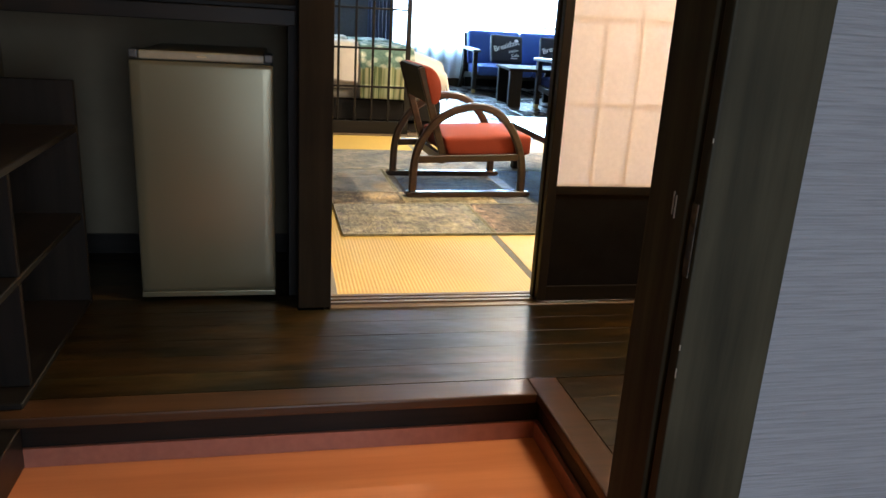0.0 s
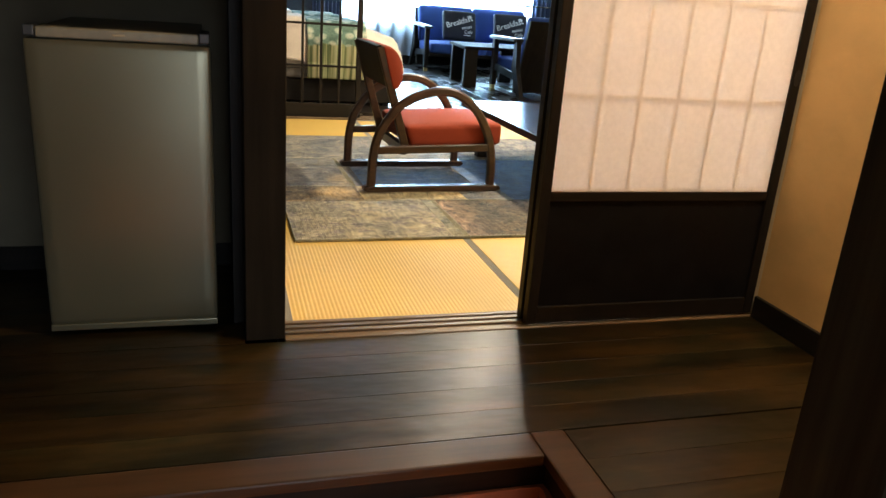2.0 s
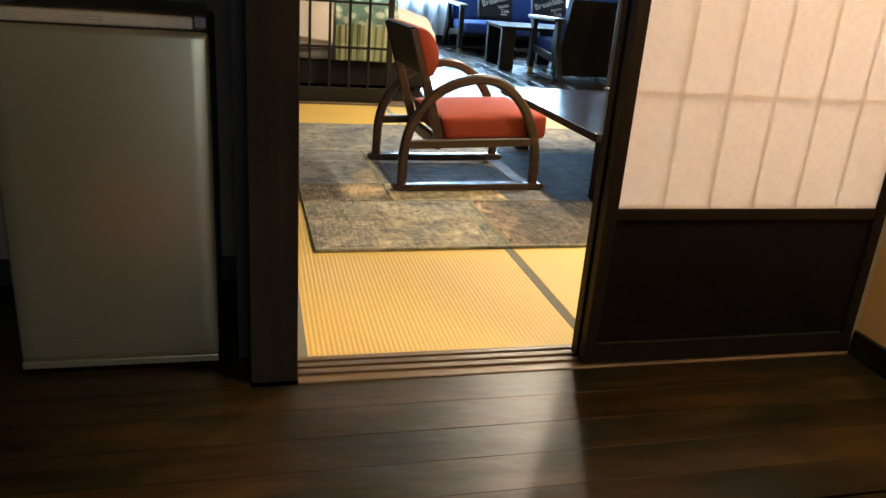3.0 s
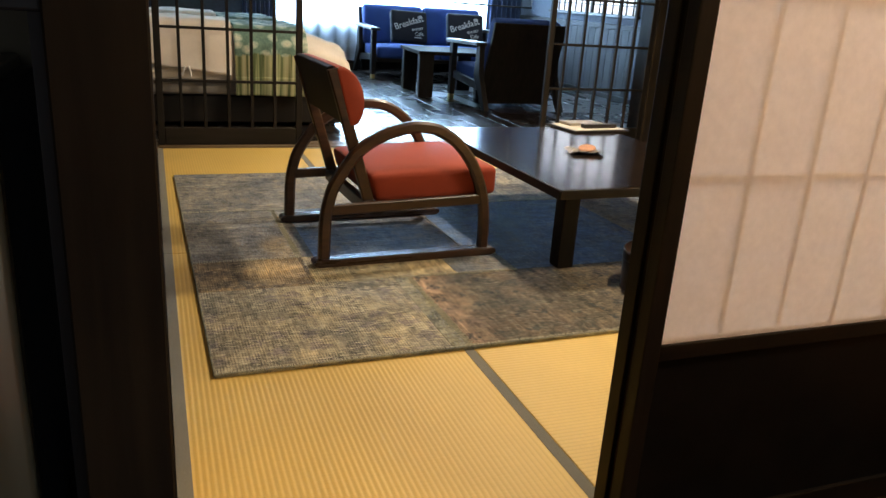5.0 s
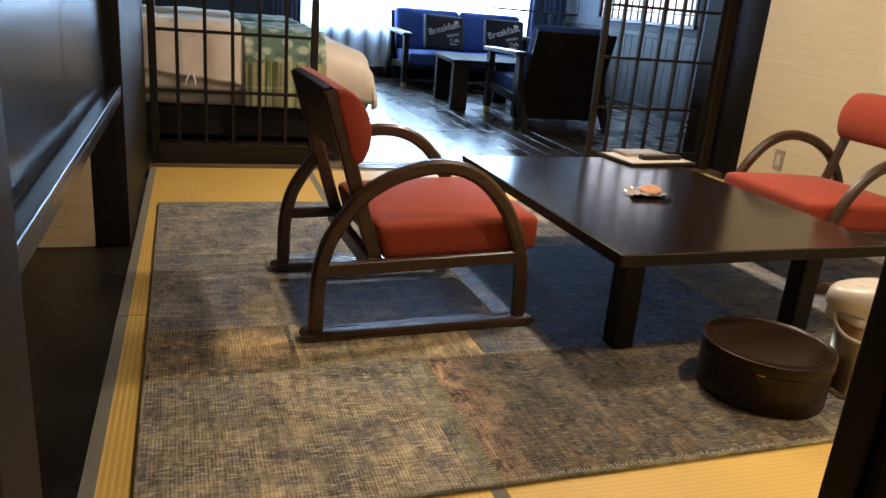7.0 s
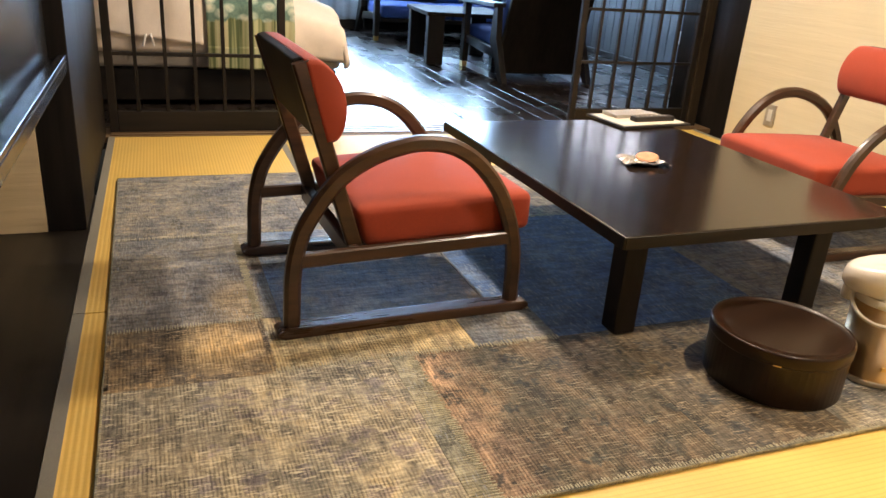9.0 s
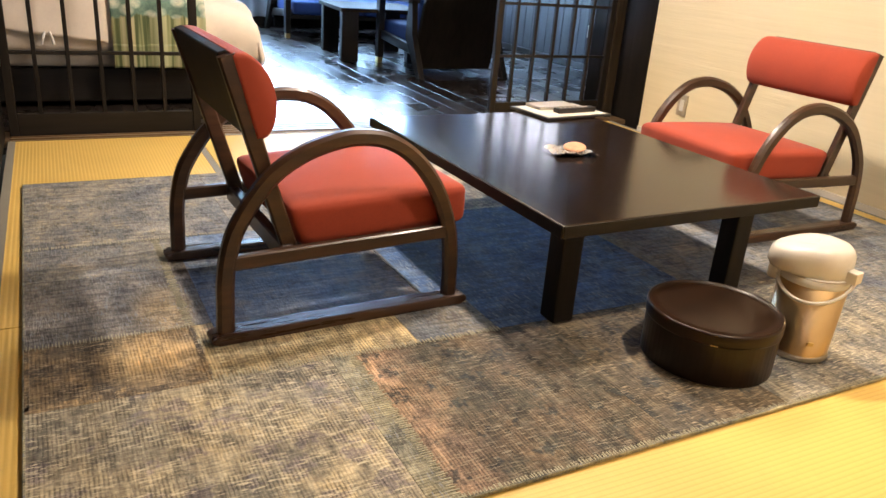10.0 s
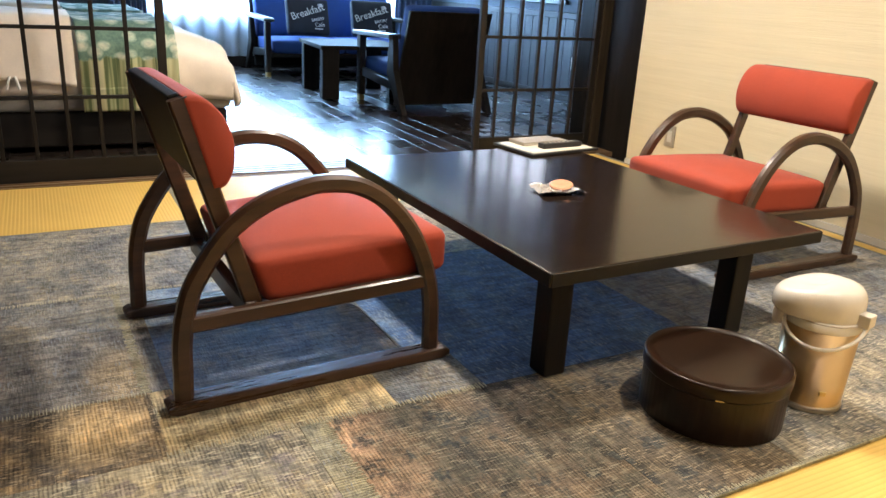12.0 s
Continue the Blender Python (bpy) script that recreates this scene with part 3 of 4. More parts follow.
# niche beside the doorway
setting("wall_niche_back", box(1.345, 2.45, 4.85, 4.94, -0.02, CEIL), SHADED_PLASTER, "greenish plaster at the back of the niche, darkened for shade", "wall")
setting("baseboard_niche", box(1.345, 2.45, 4.838, 4.852, 0, 0.085), BLACK_WOOD_X, "black niche baseboard", "baseboard")
cab = thing("overhead_cabinet", pose(1.35, 4.235, 1.0), "black wooden cabinet built over the refrigerator niche", "cabinet")
part("body", box(0.0, 1.115, 0.03, 0.60, 0.05, 1.395), BLACK_WOOD_X, cab)
part("bottom_rail", box(0.0, 1.115, -0.012, 0.60, -0.005, 0.048, 0.004, 2), BLACK_WOOD_X, cab)
part("upper_rail", box(0.0, 1.115, -0.004, 0.028, 0.062, 0.115, 0.004, 2), BROWN_POST, cab)
for x in (0.0, 0.56):
    part("cabinet_door", box(x + 0.005, x + 0.553, 0.008, 0.028, 0.122, 1.38, 0.004), BLACK_WOOD_Z, cab)
setting("door_post_west", box(2.472, 2.590, 4.150, 4.29, 0.0, CEIL, 0.003), BROWN_POST, "dark wooden post between niche and doorway", "post")
setting("niche_lining", box(2.440, 2.4725, 4.292, 4.85, 0, CEIL), BLACK_WOOD_Z, "added black sheet that darkens the niche's side wall", "lining")
setting("wall_niche_side", box(2.474, 2.580, 4.292, 4.690, 0, CEIL), ROUGH_PLASTER, "cream combed plaster beside the doorway", "wall")

# doorway with its sliding leaf
sill = setting("door_2_sill", box(2.590, 4.29, 4.136, 4.266, -0.02, 0.004, 0.002), SILL_WOOD, "worn brown sliding-door sill with grooves", "sill")
for y0 in (4.170, 4.206, 4.240):
    part("track_rib", box(2.591, 4.289, y0 + 0.003, y0 + 0.024, 0.004, 0.011, 0.002), SILL_WOOD, sill)
setting("door_2_lintel", box(2.588, 4.29, 4.135, 4.285, 1.84, 1.96, 0.003), BLACK_WOOD_X, "dark lintel over the doorway", "lintel")
setting("wall_over_doorway", box(2.588, 4.29, 4.175, 4.275, 1.96, CEIL), CREAM_Y, "cream plaster over the doorway", "wall")
setting("wall_tatami_south", box(4.29, 6.45, 4.136, 4.264, -0.02, CEIL), CREAM_Y, "cream plaster wall by the doorway", "wall")


def shoji_leaf(m):
    """A sliding leaf: paper above, a dark board below."""
    t = thing("shoji_door", m, "sliding shoji door with white paper over a black lower panel", "sliding door")
    w, h = 0.895, 1.84
    part("stile", box(0, 0.036, -0.002, 0.030, 0.012, h, 0.003, 2), BLACK_WOOD_Z, t)
    part("stile", box(w - 0.036, w, -0.002, 0.030, 0.012, h, 0.003, 2), BLACK_WOOD_Z, t)
    part("meeting_strip", box(-0.004, 0.030, 0.042, 0.078, 0.012, h, 0.003, 2), BLACK_WOOD_Z, t)
    part("strip_rail", box(0.004, 0.022, 0.030, 0.042, 0.012, h), BROWN_POST, t)
    part("bottom_rail", box(0.036, w - 0.036, 0.0, 0.030, 0.012, 0.072, 0.003, 2), BLACK_WOOD_X, t)
    part("middle_rail", box(0.036, w - 0.036, 0.0, 0.030, 0.440, 0.472, 0.003, 2), BLACK_WOOD_X, t)
    part("top_rail", box(0.036, w - 0.036, 0.0, 0.030, h - 0.05, h, 0.003, 2), BLACK_WOOD_X, t)
    part("lower_panel", box(0.036, w - 0.036, 0.010, 0.018, 0.072, 0.440), LACQUER, t)
    part("paper", box(0.036, w - 0.036, 0.0065, 0.0072, 0.472, h - 0.05), PAPER, t, "white shoji paper, lit from behind")
    pull = part("finger_pull", moved(lathe([(0.0, 0.0), (0.010, 0.0), (0.0125, 0.0012), (0.0125, 0.0022), (0.0, 0.0022)], 24), pose(w - 0.018, -0.0018, 0.865, 90, 0, 0) @ Matrix.Diagonal((1, 2.2, 1, 1))), BLACK, t, "dark recessed finger pull")
    x0, x1 = 0.036, w - 0.036
    for k in range(1, 6):
        x = x0 + (x1 - x0) * k / 6
        part("lattice_bar", box(x - 0.0045, x + 0.0045, 0.0140, 0.0190, 0.472, h - 0.05), KUMIKO, t)
    for k in range(0, 5):
        z = 0.478 + 0.303 * k
        part("lattice_bar", box(x0, x1, 0.0138, 0.0192, z - 0.006, z + 0.006), KUMIKO, t)
    return t


shoji_leaf(pose(3.388, 4.1445, 0.0))


# ---- structure: tatami room ----
tat = setting("floor_tatami", box(2.58, 6.46, 4.267, 8.262, -0.12, -0.045), BLACK_WOOD_X, "yellow tatami mat floor with grey cloth borders", "floor")


def tatami(x0, x1, y0, y1, axis):
    m = part("mat", box(x0 + 0.001, x1 - 0.001, y0 + 0.001, y1 - 0.001, -0.045, 0.0, 0.003), TATAMI_Y if axis == "y" else TATAMI_X, tat)
    if axis == "y":
        for a in (x0, x1 - 0.034):
            part("border", box(a + 0.0005, a + 0.0335, y0 + 0.001, y1 - 0.001, -0.003, 0.0012, 0.0006), HERI, m)
    else:
        for a in (y0, y1 - 0.034):
            part("border", box(x0 + 0.001, x1 - 0.001, a + 0.0005, a + 0.0335, -0.003, 0.0012, 0.0006), HERI, m)


tatami(2.592, 3.492, 4.268, 6.17, "y")
tatami(2.592, 3.492, 6.17, 8.26, "y")
tatami(3.492, 5.30, 5.195, 6.17, "x")
tatami(3.492, 5.30, 4.268, 5.195, "x")
tatami(3.492, 5.30, 6.17, 7.21, "x")
tatami(3.492, 5.30, 7.21, 8.26, "x")
tatami(5.30, 6.33, 4.268, 6.17, "y")
tatami(5.30, 6.33, 6.17, 8.26, "y")
setting("wall_tatami_east", box(6.33, 6.45, 4.266, 7.97, -0.05, CEIL), CREAM_X, "cream plaster wall with combed horizontal lines", "wall")
setting("baseboard_tatami", box(6.318, 6.332, 4.266, 7.97, -0.01, 0.032, 0.002), IVORY, "pale wooden strip along the wall foot", "baseboard")
plate = tagged(part("wall_outlet", box(6.322, 6.331, 7.560, 7.640, 0.180, 0.310, 0.003, 2), SWITCH), "grey metal wall outlet plate low on the cream wall", "outlet")
part("socket", box(6.3195, 6.3225, 7.583, 7.617, 0.210, 0.280, 0.001), IVORY, plate)
# the alcove with the hanging cupboard
setting("alcove_trim", box(2.440, 2.590, 4.692, 4.745, 0, CEIL, 0.004, 2), BROWN_POST, "brown trim post at the plaster edge", "post")
setting("alcove_post_near", box(2.440, 2.583, 4.746, 4.992, 0, CEIL, 0.004, 2), BLACK_WOOD_Z, "black alcove post", "post")
setting("alcove_post_far", box(2.457, 2.585, 6.870, 7.290, 0, CEIL, 0.004, 2), BLACK_WOOD_Z, "black alcove post", "post")
setting("wall_alcove_side", box(2.457, 2.578, 7.292, 8.35, 0, CEIL), BLACK_WOOD_Z, "black boarded wall beside the lattice", "wall")
setting("floor_alcove", box(1.75, 2.590, 4.695, 7.290, -0.12, -0.002), BLACK_WOOD_Y, "black board floor of the alcove", "floor")
setting("wall_alcove_end", box(1.75, 2.456, 6.866, 6.97, 0, 0.66), CREAM_Y, "cream plaster end of the alcove", "wall")
setting("wall_alcove_back", box(1.70, 1.80, 4.94, 6.97, 0, CEIL), CREAM_X, "cream plaster back of the alcove", "wall")
cup = thing("hanging_cupboard", pose(2.50, 4.994, 0.590), "black hanging cupboard with sliding doors over an alcove", "cupboard")
part("carcass", box(-0.65, -0.005, 0.0, 1.875, 0.01, 1.78), BLACK_WOOD_Z, cup)
part("bottom_rail", box(-0.04, 0.080, 0.0, 1.875, -0.012, 0.028, 0.004, 2), PANEL_WOOD, cup, "slate rail with a worn pale edge")
part("track_rib", box(0.055, 0.080, 0.0, 1.875, 0.028, 0.044, 0.002), PANEL_WOOD, cup)
for y0, dx in ((0.003, 0.0), (0.9405, 0.0)):
    part("sliding_door", box(0.008 + dx * 0.9, 0.026 + dx * 0.9, y0, y0 + 0.937, 0.029, 1.76, 0.003), PANEL_WOOD, cup)

# ---- structure: threshold and lattice ----
sill2 = setting("threshold_far", box(2.45, 6.60, 8.262, 8.470, -0.03, 0.002, 0.002), SILL_WOOD, "grooved wooden threshold under the lattice doors", "threshold")
for y0 in (8.275, 8.322, 8.372, 8.420):
    part("track_rib", box(2.60, 6.33, y0, y0 + 0.030, 0.002, 0.009, 0.002), SILL_WOOD, sill2)
setting("lintel_far", box(2.45, 6.60, 8.27, 8.47, 1.84, 1.97, 0.003), BLACK_WOOD_X, "dark lintel over the lattice doors", "lintel")
setting("wall_over_lattice", box(2.45, 6.60, 8.29, 8.45, 1.97, CEIL), CREAM_Y, "cream plaster over the lattice", "wall")


def lattice_leaf(x, y, label):
    t = thing("lattice_door", pose(x, y, 0.010), label, "lattice door", "lattice doors")
    w, h = 0.931, 1.83
    part("stile", box(0, 0.042, -0.016, 0.016, 0, h, 0.003), BLACK_WOOD_Z, t)
    part("stile", box(w - 0.042, w, -0.016, 0.016, 0, h, 0.003), BLACK_WOOD_Z, t)
    part("bottom_rail", box(0.042, w - 0.042, -0.015, 0.015, 0, 0.112, 0.003), BLACK_WOOD_X, t)
    part("top_rail", box(0.042, w - 0.042, -0.015, 0.015, h - 0.06, h, 0.003), BLACK_WOOD_X, t)
    for k in range(1, 6):
        a = 0.1495 * k
        part("bar", box(a - 0.0095, a + 0.0095, -0.015, 0.013, 0.112, h - 0.06, 0.002), BLACK_WOOD_Z, t)
    for z in (0.414, 0.744, 1.078, 1.410, 1.70):
        part("cross_bar", box(0.042, w - 0.042, -0.012, 0.008, z - 0.009, z + 0.009, 0.002), BLACK_WOOD_X, t)
    return t


lattice_leaf(2.601, 8.340, "black wooden lattice door before the bed")
lattice_leaf(5.393, 8.390, "black wooden lattice door before the sitting area")
setting("lattice_post_east", box(6.326, 6.400, 8.36, 8.46, 0, 1.84, 0.003), BROWN_POST, "brown post beside the lattice", "post")

# ---- structure: far room ----
far = setting("floor_far", box(1.6, 7.90, 8.470, 13.90, -0.12, -0.022), BLACK_WOOD_Y, "glossy black-brown plank floor", "floor")
plank_me = None
for k in range(42):
    x0 = 1.75 + k * 0.143
    if plank_me is None:
        first = part("plank", box(0, 0.1405, 8.472, 13.66, -0.022, 0.0, 0.0016), FAR_FLOOR, far)
        plank_me = first.data
        first.location.x = x0
    else:
        p = new("plank", plank_me)
        p.parent, p.location = far, (x0, 0, -0.0006 * (k % 3))
setting("wall_far_west", box(1.60, 1.75, 6.95, 13.90, -0.1, CEIL), FAR_WALL, "blue-grey wall at the bed head", "wall")
setting("wall_far_south", box(1.75, 2.45, 8.36, 8.468, 0, CEIL), FAR_WALL, "wall beside the lattice", "wall")
setting("wall_far_south_east", box(6.40, 7.82, 8.56, 8.70, -0.03, CEIL), BLACK_WOOD_Z, "black boarded wall behind the post", "wall")
setting("wall_gap_east", box(6.46, 6.60, 7.90, 8.56, -0.05, CEIL), BLACK_WOOD_Z, "black boarded return wall", "wall")
# window wall
W0, W1, SILLZ, TOPZ = 4.02, 7.20, 0.62, 2.08
setting("wall_far_north", join(box(1.6, W0, 13.66, 13.79, 0, CEIL), box(W1, 7.90, 13.66, 13.79, 0, CEIL), box(W0, W1, 13.66, 13.79, 0, SILLZ), box(W0, W1, 13.66, 13.79, TOPZ, CEIL)), FAR_WALL, "blue-grey wall round the large window", "wall")
setting("baseboard_far", box(1.75, 7.7, 13.642, 13.660, 0, 0.13, 0.003), BLACK_WOOD_X, "black baseboard under the window", "baseboard")
win = setting("window_1", box(W0, W1, 13.64, 13.79, SILLZ - 0.03, SILLZ, 0.004), BLACK_WOOD_X, "large bright window behind sheer curtains", "window")
for x in (W0, (W0 + W1) / 2 - 0.02, W1 - 0.04):
    part("window_frame", box(x, x + 0.04, 13.70, 13.74, SILLZ, TOPZ, 0.003), ROD, win)
# side wall with its papered window
Y0, Y1, SZ0, SZ1 = 10.66, 12.70, 0.97, 1.92
setting("wall_far_east", join(box(7.7000, 7.8200, 8.47, Y0, 0, CEIL), box(7.7000, 7.8200, Y1, 13.79, 0, CEIL), box(7.7000, 7.8200, Y0, Y1, 0, SZ0), box(7.7000, 7.8200, Y0, Y1, SZ1, CEIL)), FAR_WALL, "blue-grey side wall with a window", "wall")
wain = setting("wainscot_far", box(7.6920, 7.7000, 8.71, 13.64, 0.0, 0.80), WAINSCOT, "grey board wainscot under the side window", "wainscot")
for k in range(33):
    part("board", box(7.6800, 7.6925, 8.715 + k * 0.147, 8.715 + k * 0.147 + 0.143, 0.06, 0.80, 0.003), WAINSCOT, wain)
setting("trim_chair_rail", box(7.6680, 7.7000, 8.71, 13.64, 0.80, 0.86, 0.004), WAINSCOT, "grey chair rail", "rail")
setting("baseboard_far_east", box(7.6700, 7.7000, 8.71, 13.64, 0.0, 0.06, 0.003), BLACK_WOOD_Y, "black baseboard", "baseboard")
win2 = setting("window_2", box(7.6600, 7.8200, Y0 - 0.03, Y1 + 0.03, SZ0 - 0.035, SZ0, 0.004), BLACK_WOOD_Y, "side window with bright shoji lattice", "window")
part("window_frame", join(box(7.6850, 7.7200, Y0, Y0 + 0.035, SZ0, SZ1), box(7.6850, 7.7200, Y1 - 0.035, Y1, SZ0, SZ1), box(7.6850, 7.7200, Y0, Y1, SZ1 - 0.035, SZ1), box(7.6850, 7.7200, (Y0 + Y1) / 2 - 0.02, (Y0 + Y1) / 2 + 0.02, SZ0, SZ1)), BLACK_WOOD_Z, win2)
part("paper", box(7.7300, 7.7320, Y0, Y1, SZ0, SZ1), PAPER, win2)
for k in range(1, 14):
    y = Y0 + (Y1 - Y0) * k / 14
    part("lattice_bar", box(7.7120, 7.7280, y - 0.007, y + 0.007, SZ0, SZ1), BLACK_WOOD_Z, win2)
for k in range(0, 4):
    z = SZ0 + 0.10 + 0.26 * k
    part("lattice_bar", box(7.7100, 7.7260, Y0, Y1, z - 0.007, z + 0.007), BLACK_WOOD_Y, win2)
plate = tagged(part("wall_outlet", box(7.6700, 7.6800, 10.385, 10.455, 0.32, 0.44, 0.002), IVORY), "white outlet plate on the grey wainscot", "outlet")
part("socket", box(7.6670, 7.6705, 10.405, 10.435, 0.35, 0.41, 0.001), SWITCH, plate)
setting("ceiling", box(1.2, 7.90, -0.2, 13.90, CEIL, CEIL + 0.1), CEILING, "plain ceiling boards", "ceiling")

# ---- things: entrance hall ----
fr = thing("refrigerator", pose(2.153, 4.255, 0.0), "small champagne-grey refrigerator standing in the niche", "refrigerator")
part("body", box(-0.228, 0.228, 0.045, 0.52, 0.025, 0.872, 0.006, 2), GREY_PLASTIC, fr)
door = part("door", cushion(-0.238, 0.238, 0.0, 0.042, 0.034, 0.862, 0.010, (0, 0.004, 0)), FRIDGE, fr, "satin champagne-grey door", True)
part("door_foot_trim", box(-0.237, 0.237, -0.002, 0.04, 0.016, 0.036, 0.003, 2), FRIDGE, door)
top = part("top_cover", box(-0.205, 0.205, -0.003, 0.52, 0.864, 0.893, 0.008, 3), FRIDGE_TRIM, fr, "beige top cover")
part("badge", box(-0.016, 0.016, -0.0045, -0.002, 0.876, 0.882, 0.001), STEEL, top)
for x in (-0.220, 0.220):
    part("hinge_cap", box(x - 0.014, x + 0.014, -0.004, 0.07, 0.868, 0.896, 0.004, 2), GREY_PLASTIC, fr)
for x in (-0.19, 0.19):
    for y in (0.08, 0.47):
        part("foot", moved(lathe([(0.015, 0.0), (0.018, 0.01), (0.018, 0.026)], 14), Matrix.Translation((x, y, 0))), GREY_PLASTIC, fr)

shelf = thing("shoe_shelf", pose(1.36, 2.565, 0.0), "empty dark wooden open shoe shelf along the wall", "shelf")
part("top_board", box(0, 0.387, 0, 1.665, 0.618, 0.640, 0.003), BLACK_WOOD_Y, shelf)
part("middle_board", box(0, 0.380, 0, 1.665, 0.318, 0.338, 0.003), BLACK_WOOD_Y, shelf)
part("base_board", box(0, 0.385, 0.905, 1.665, 0.001, 0.020, 0.003), BLACK_WOOD_Y, shelf)
part("low_board", box(0, 0.385, 0, 0.872, -0.149, -0.030, 0.003), BLACK_WOOD_Y, shelf)
part("end_panel", box(0, 0.387, 1.666, 1.686, 0.001, 0.788, 0.003), BLACK_WOOD_Z, shelf)
part("end_panel", box(0, 0.387, -0.021, -0.001, -0.149, 0.650, 0.003), BLACK_WOOD_Z, shelf)
for y in (1.002, 0.42):
    for z0, z1 in ((0.338, 0.618), (0.021 if y > 0.9 else -0.030, 0.318)):
        part("divider", box(0, 0.378, y, y + 0.018, z0, z1, 0.002), BLACK_WOOD_Z, shelf)
part("back_panel", box(-0.003, 0.008, 0, 1.665, 0.02, 0.618), BLACK_WOOD_Z, shelf)

# ---- things: tatami room ----
# patchwork rug, each patch its own piece
CLOTH = {
    "olive": rug_cloth("rug_olive", (0.245, 0.222, 0.165), (0.190, 0.180, 0.152), (0.118, 0.105, 0.128), amount=0.6, gain=RUG, third=(0.275, 0.234, 0.158), drift=((0.175, 0.158, 0.122), 0.02, 0.42)),
    "hem": rug_cloth("rug_sage_hem", (0.205, 0.200, 0.150), (0.170, 0.170, 0.140), (0.240, 0.220, 0.145), True, 0.3, RUG, (0.160, 0.162, 0.138)),
    "rose": rug_cloth("rug_rose_and_brown", (0.066, 0.063, 0.051), (0.098, 0.076, 0.055), (0.024, 0.032, 0.037), amount=0.8, gain=RUG, third=(0.042, 0.043, 0.039), order=0.35, threads=0.6, drift=((0.310, 0.215, 0.150), 0.82, 0.95)),
    "russet": rug_cloth("rug_russet", (0.120, 0.094, 0.064), (0.092, 0.082, 0.065), (0.040, 0.046, 0.050), amount=0.8, gain=RUG, third=(0.150, 0.116, 0.078), order=0.4, threads=0.7, drift=((0.076, 0.072, 0.060), 1.34, 1.60)),
    "ash": rug_cloth("rug_ash", (0.195, 0.192, 0.178), (0.135, 0.142, 0.158), (0.100, 0.106, 0.122), True, 0.45, RUG, (0.230, 0.208, 0.160)),
    "chair_shade": rug_cloth("rug_chair_shade_blue", (0.145, 0.220, 0.375), (0.205, 0.250, 0.345), (0.275, 0.278, 0.278), True, 0.4, RUG, (0.122, 0.180, 0.300), drift=((0.270, 0.240, 0.195), 1.09, 0.99)),
    "grey": rug_cloth("rug_grey", (0.180, 0.168, 0.138), (0.110, 0.113, 0.115), (0.070, 0.078, 0.095), amount=0.6, gain=RUG),
    "dark": rug_cloth("rug_dark_olive", (0.190, 0.145, 0.090), (0.085, 0.076, 0.065), (0.040, 0.038, 0.036), amount=0.7, gain=RUG, third=(0.260, 0.190, 0.105)),
    "ember": rug_cloth("rug_ember", (0.190, 0.145, 0.090), (0.085, 0.076, 0.065), (0.040, 0.038, 0.036), amount=0.7, gain=RUG, third=(0.260, 0.190, 0.105), bloom=((0.390, 0.285, 0.150), 0.295, 0.765, 0.115, 0.125)),
    "dusk": rug_cloth("rug_dusk", (0.125, 0.124, 0.132), (0.165, 0.158, 0.150), (0.080, 0.084, 0.096), True, 0.5, RUG, (0.110, 0.112, 0.122), bloom=((0.245, 0.205, 0.145), 0.365, 1.04, 0.085, 0.15)),
    "blue": rug_cloth("rug_table_shade_blue", (0.032, 0.070, 0.175), (0.055, 0.096, 0.180), (0.085, 0.105, 0.140), True, 0.4, RUG, (0.028, 0.056, 0.130)),
    "slate": rug_cloth("rug_slate", (0.090, 0.106, 0.135), (0.135, 0.128, 0.115), (0.052, 0.060, 0.080), True, 0.5, RUG, (0.120, 0.122, 0.125)),
    "tan": rug_cloth("rug_tan", (0.280, 0.238, 0.155), (0.240, 0.205, 0.135), (0.190, 0.145, 0.120), amount=0.5, gain=RUG),
}
PATCHES = (
    ("olive", 0.00, 0.715, 0.00, 0.62), ("hem", 0.715, 0.78, 0.00, 0.62), ("rose", 0.78, 1.36, 0.00, 0.62), ("russet", 1.36, 1.75, 0.00, 0.62),
    ("grey", 1.75, 2.65, 0.00, 0.62), ("slate", 2.65, 3.50, 0.00, 0.62),
    ("ember", 0.00, 0.41, 0.62, 0.92), ("tan", 0.41, 0.98, 0.62, 0.82), ("slate", 0.98, 1.24, 0.62, 0.82),
    ("dusk", 0.00, 0.47, 0.92, 1.34), ("ash", 0.00, 0.47, 1.34, 1.62), ("tan", 0.41, 0.47, 0.82, 0.92), ("chair_shade", 0.47, 1.12, 0.82, 1.62), ("blue", 1.12, 2.05, 0.82, 1.62),
    ("blue", 1.24, 2.05, 0.62, 0.82), ("slate", 2.05, 2.80, 0.62, 1.62), ("slate", 2.80, 3.50, 0.62, 1.62),
    ("ash", 0.00, 0.70, 1.62, 2.38), ("ash", 0.70, 1.35, 1.62, 2.38), ("grey", 1.35, 2.30, 1.62, 2.38), ("tan", 2.30, 3.50, 1.62, 2.38),
)
THREAD = fabric("sage_wool_thread", (0.36, 0.34, 0.235), 300, 0.35)
rug = thing("patchwork_rug", pose(2.708, 5.088, 0.001, 0, 0, 0.9), "worn patchwork rug of blue, grey and tan patches", "rug")
part("backing", box(0.004, 3.496, 0.004, 2.376, 0.0, 0.004), CLOTH["grey"], rug)
for kind, x0, x1, y0, y1 in PATCHES:
    part("patch", box(x0 + 0.0002, x1 - 0.0002, y0 + 0.0002, y1 - 0.0002, 0.003, 0.0105 + random.uniform(-0.0005, 0.0005), 0.0008), CLOTH[kind], rug)
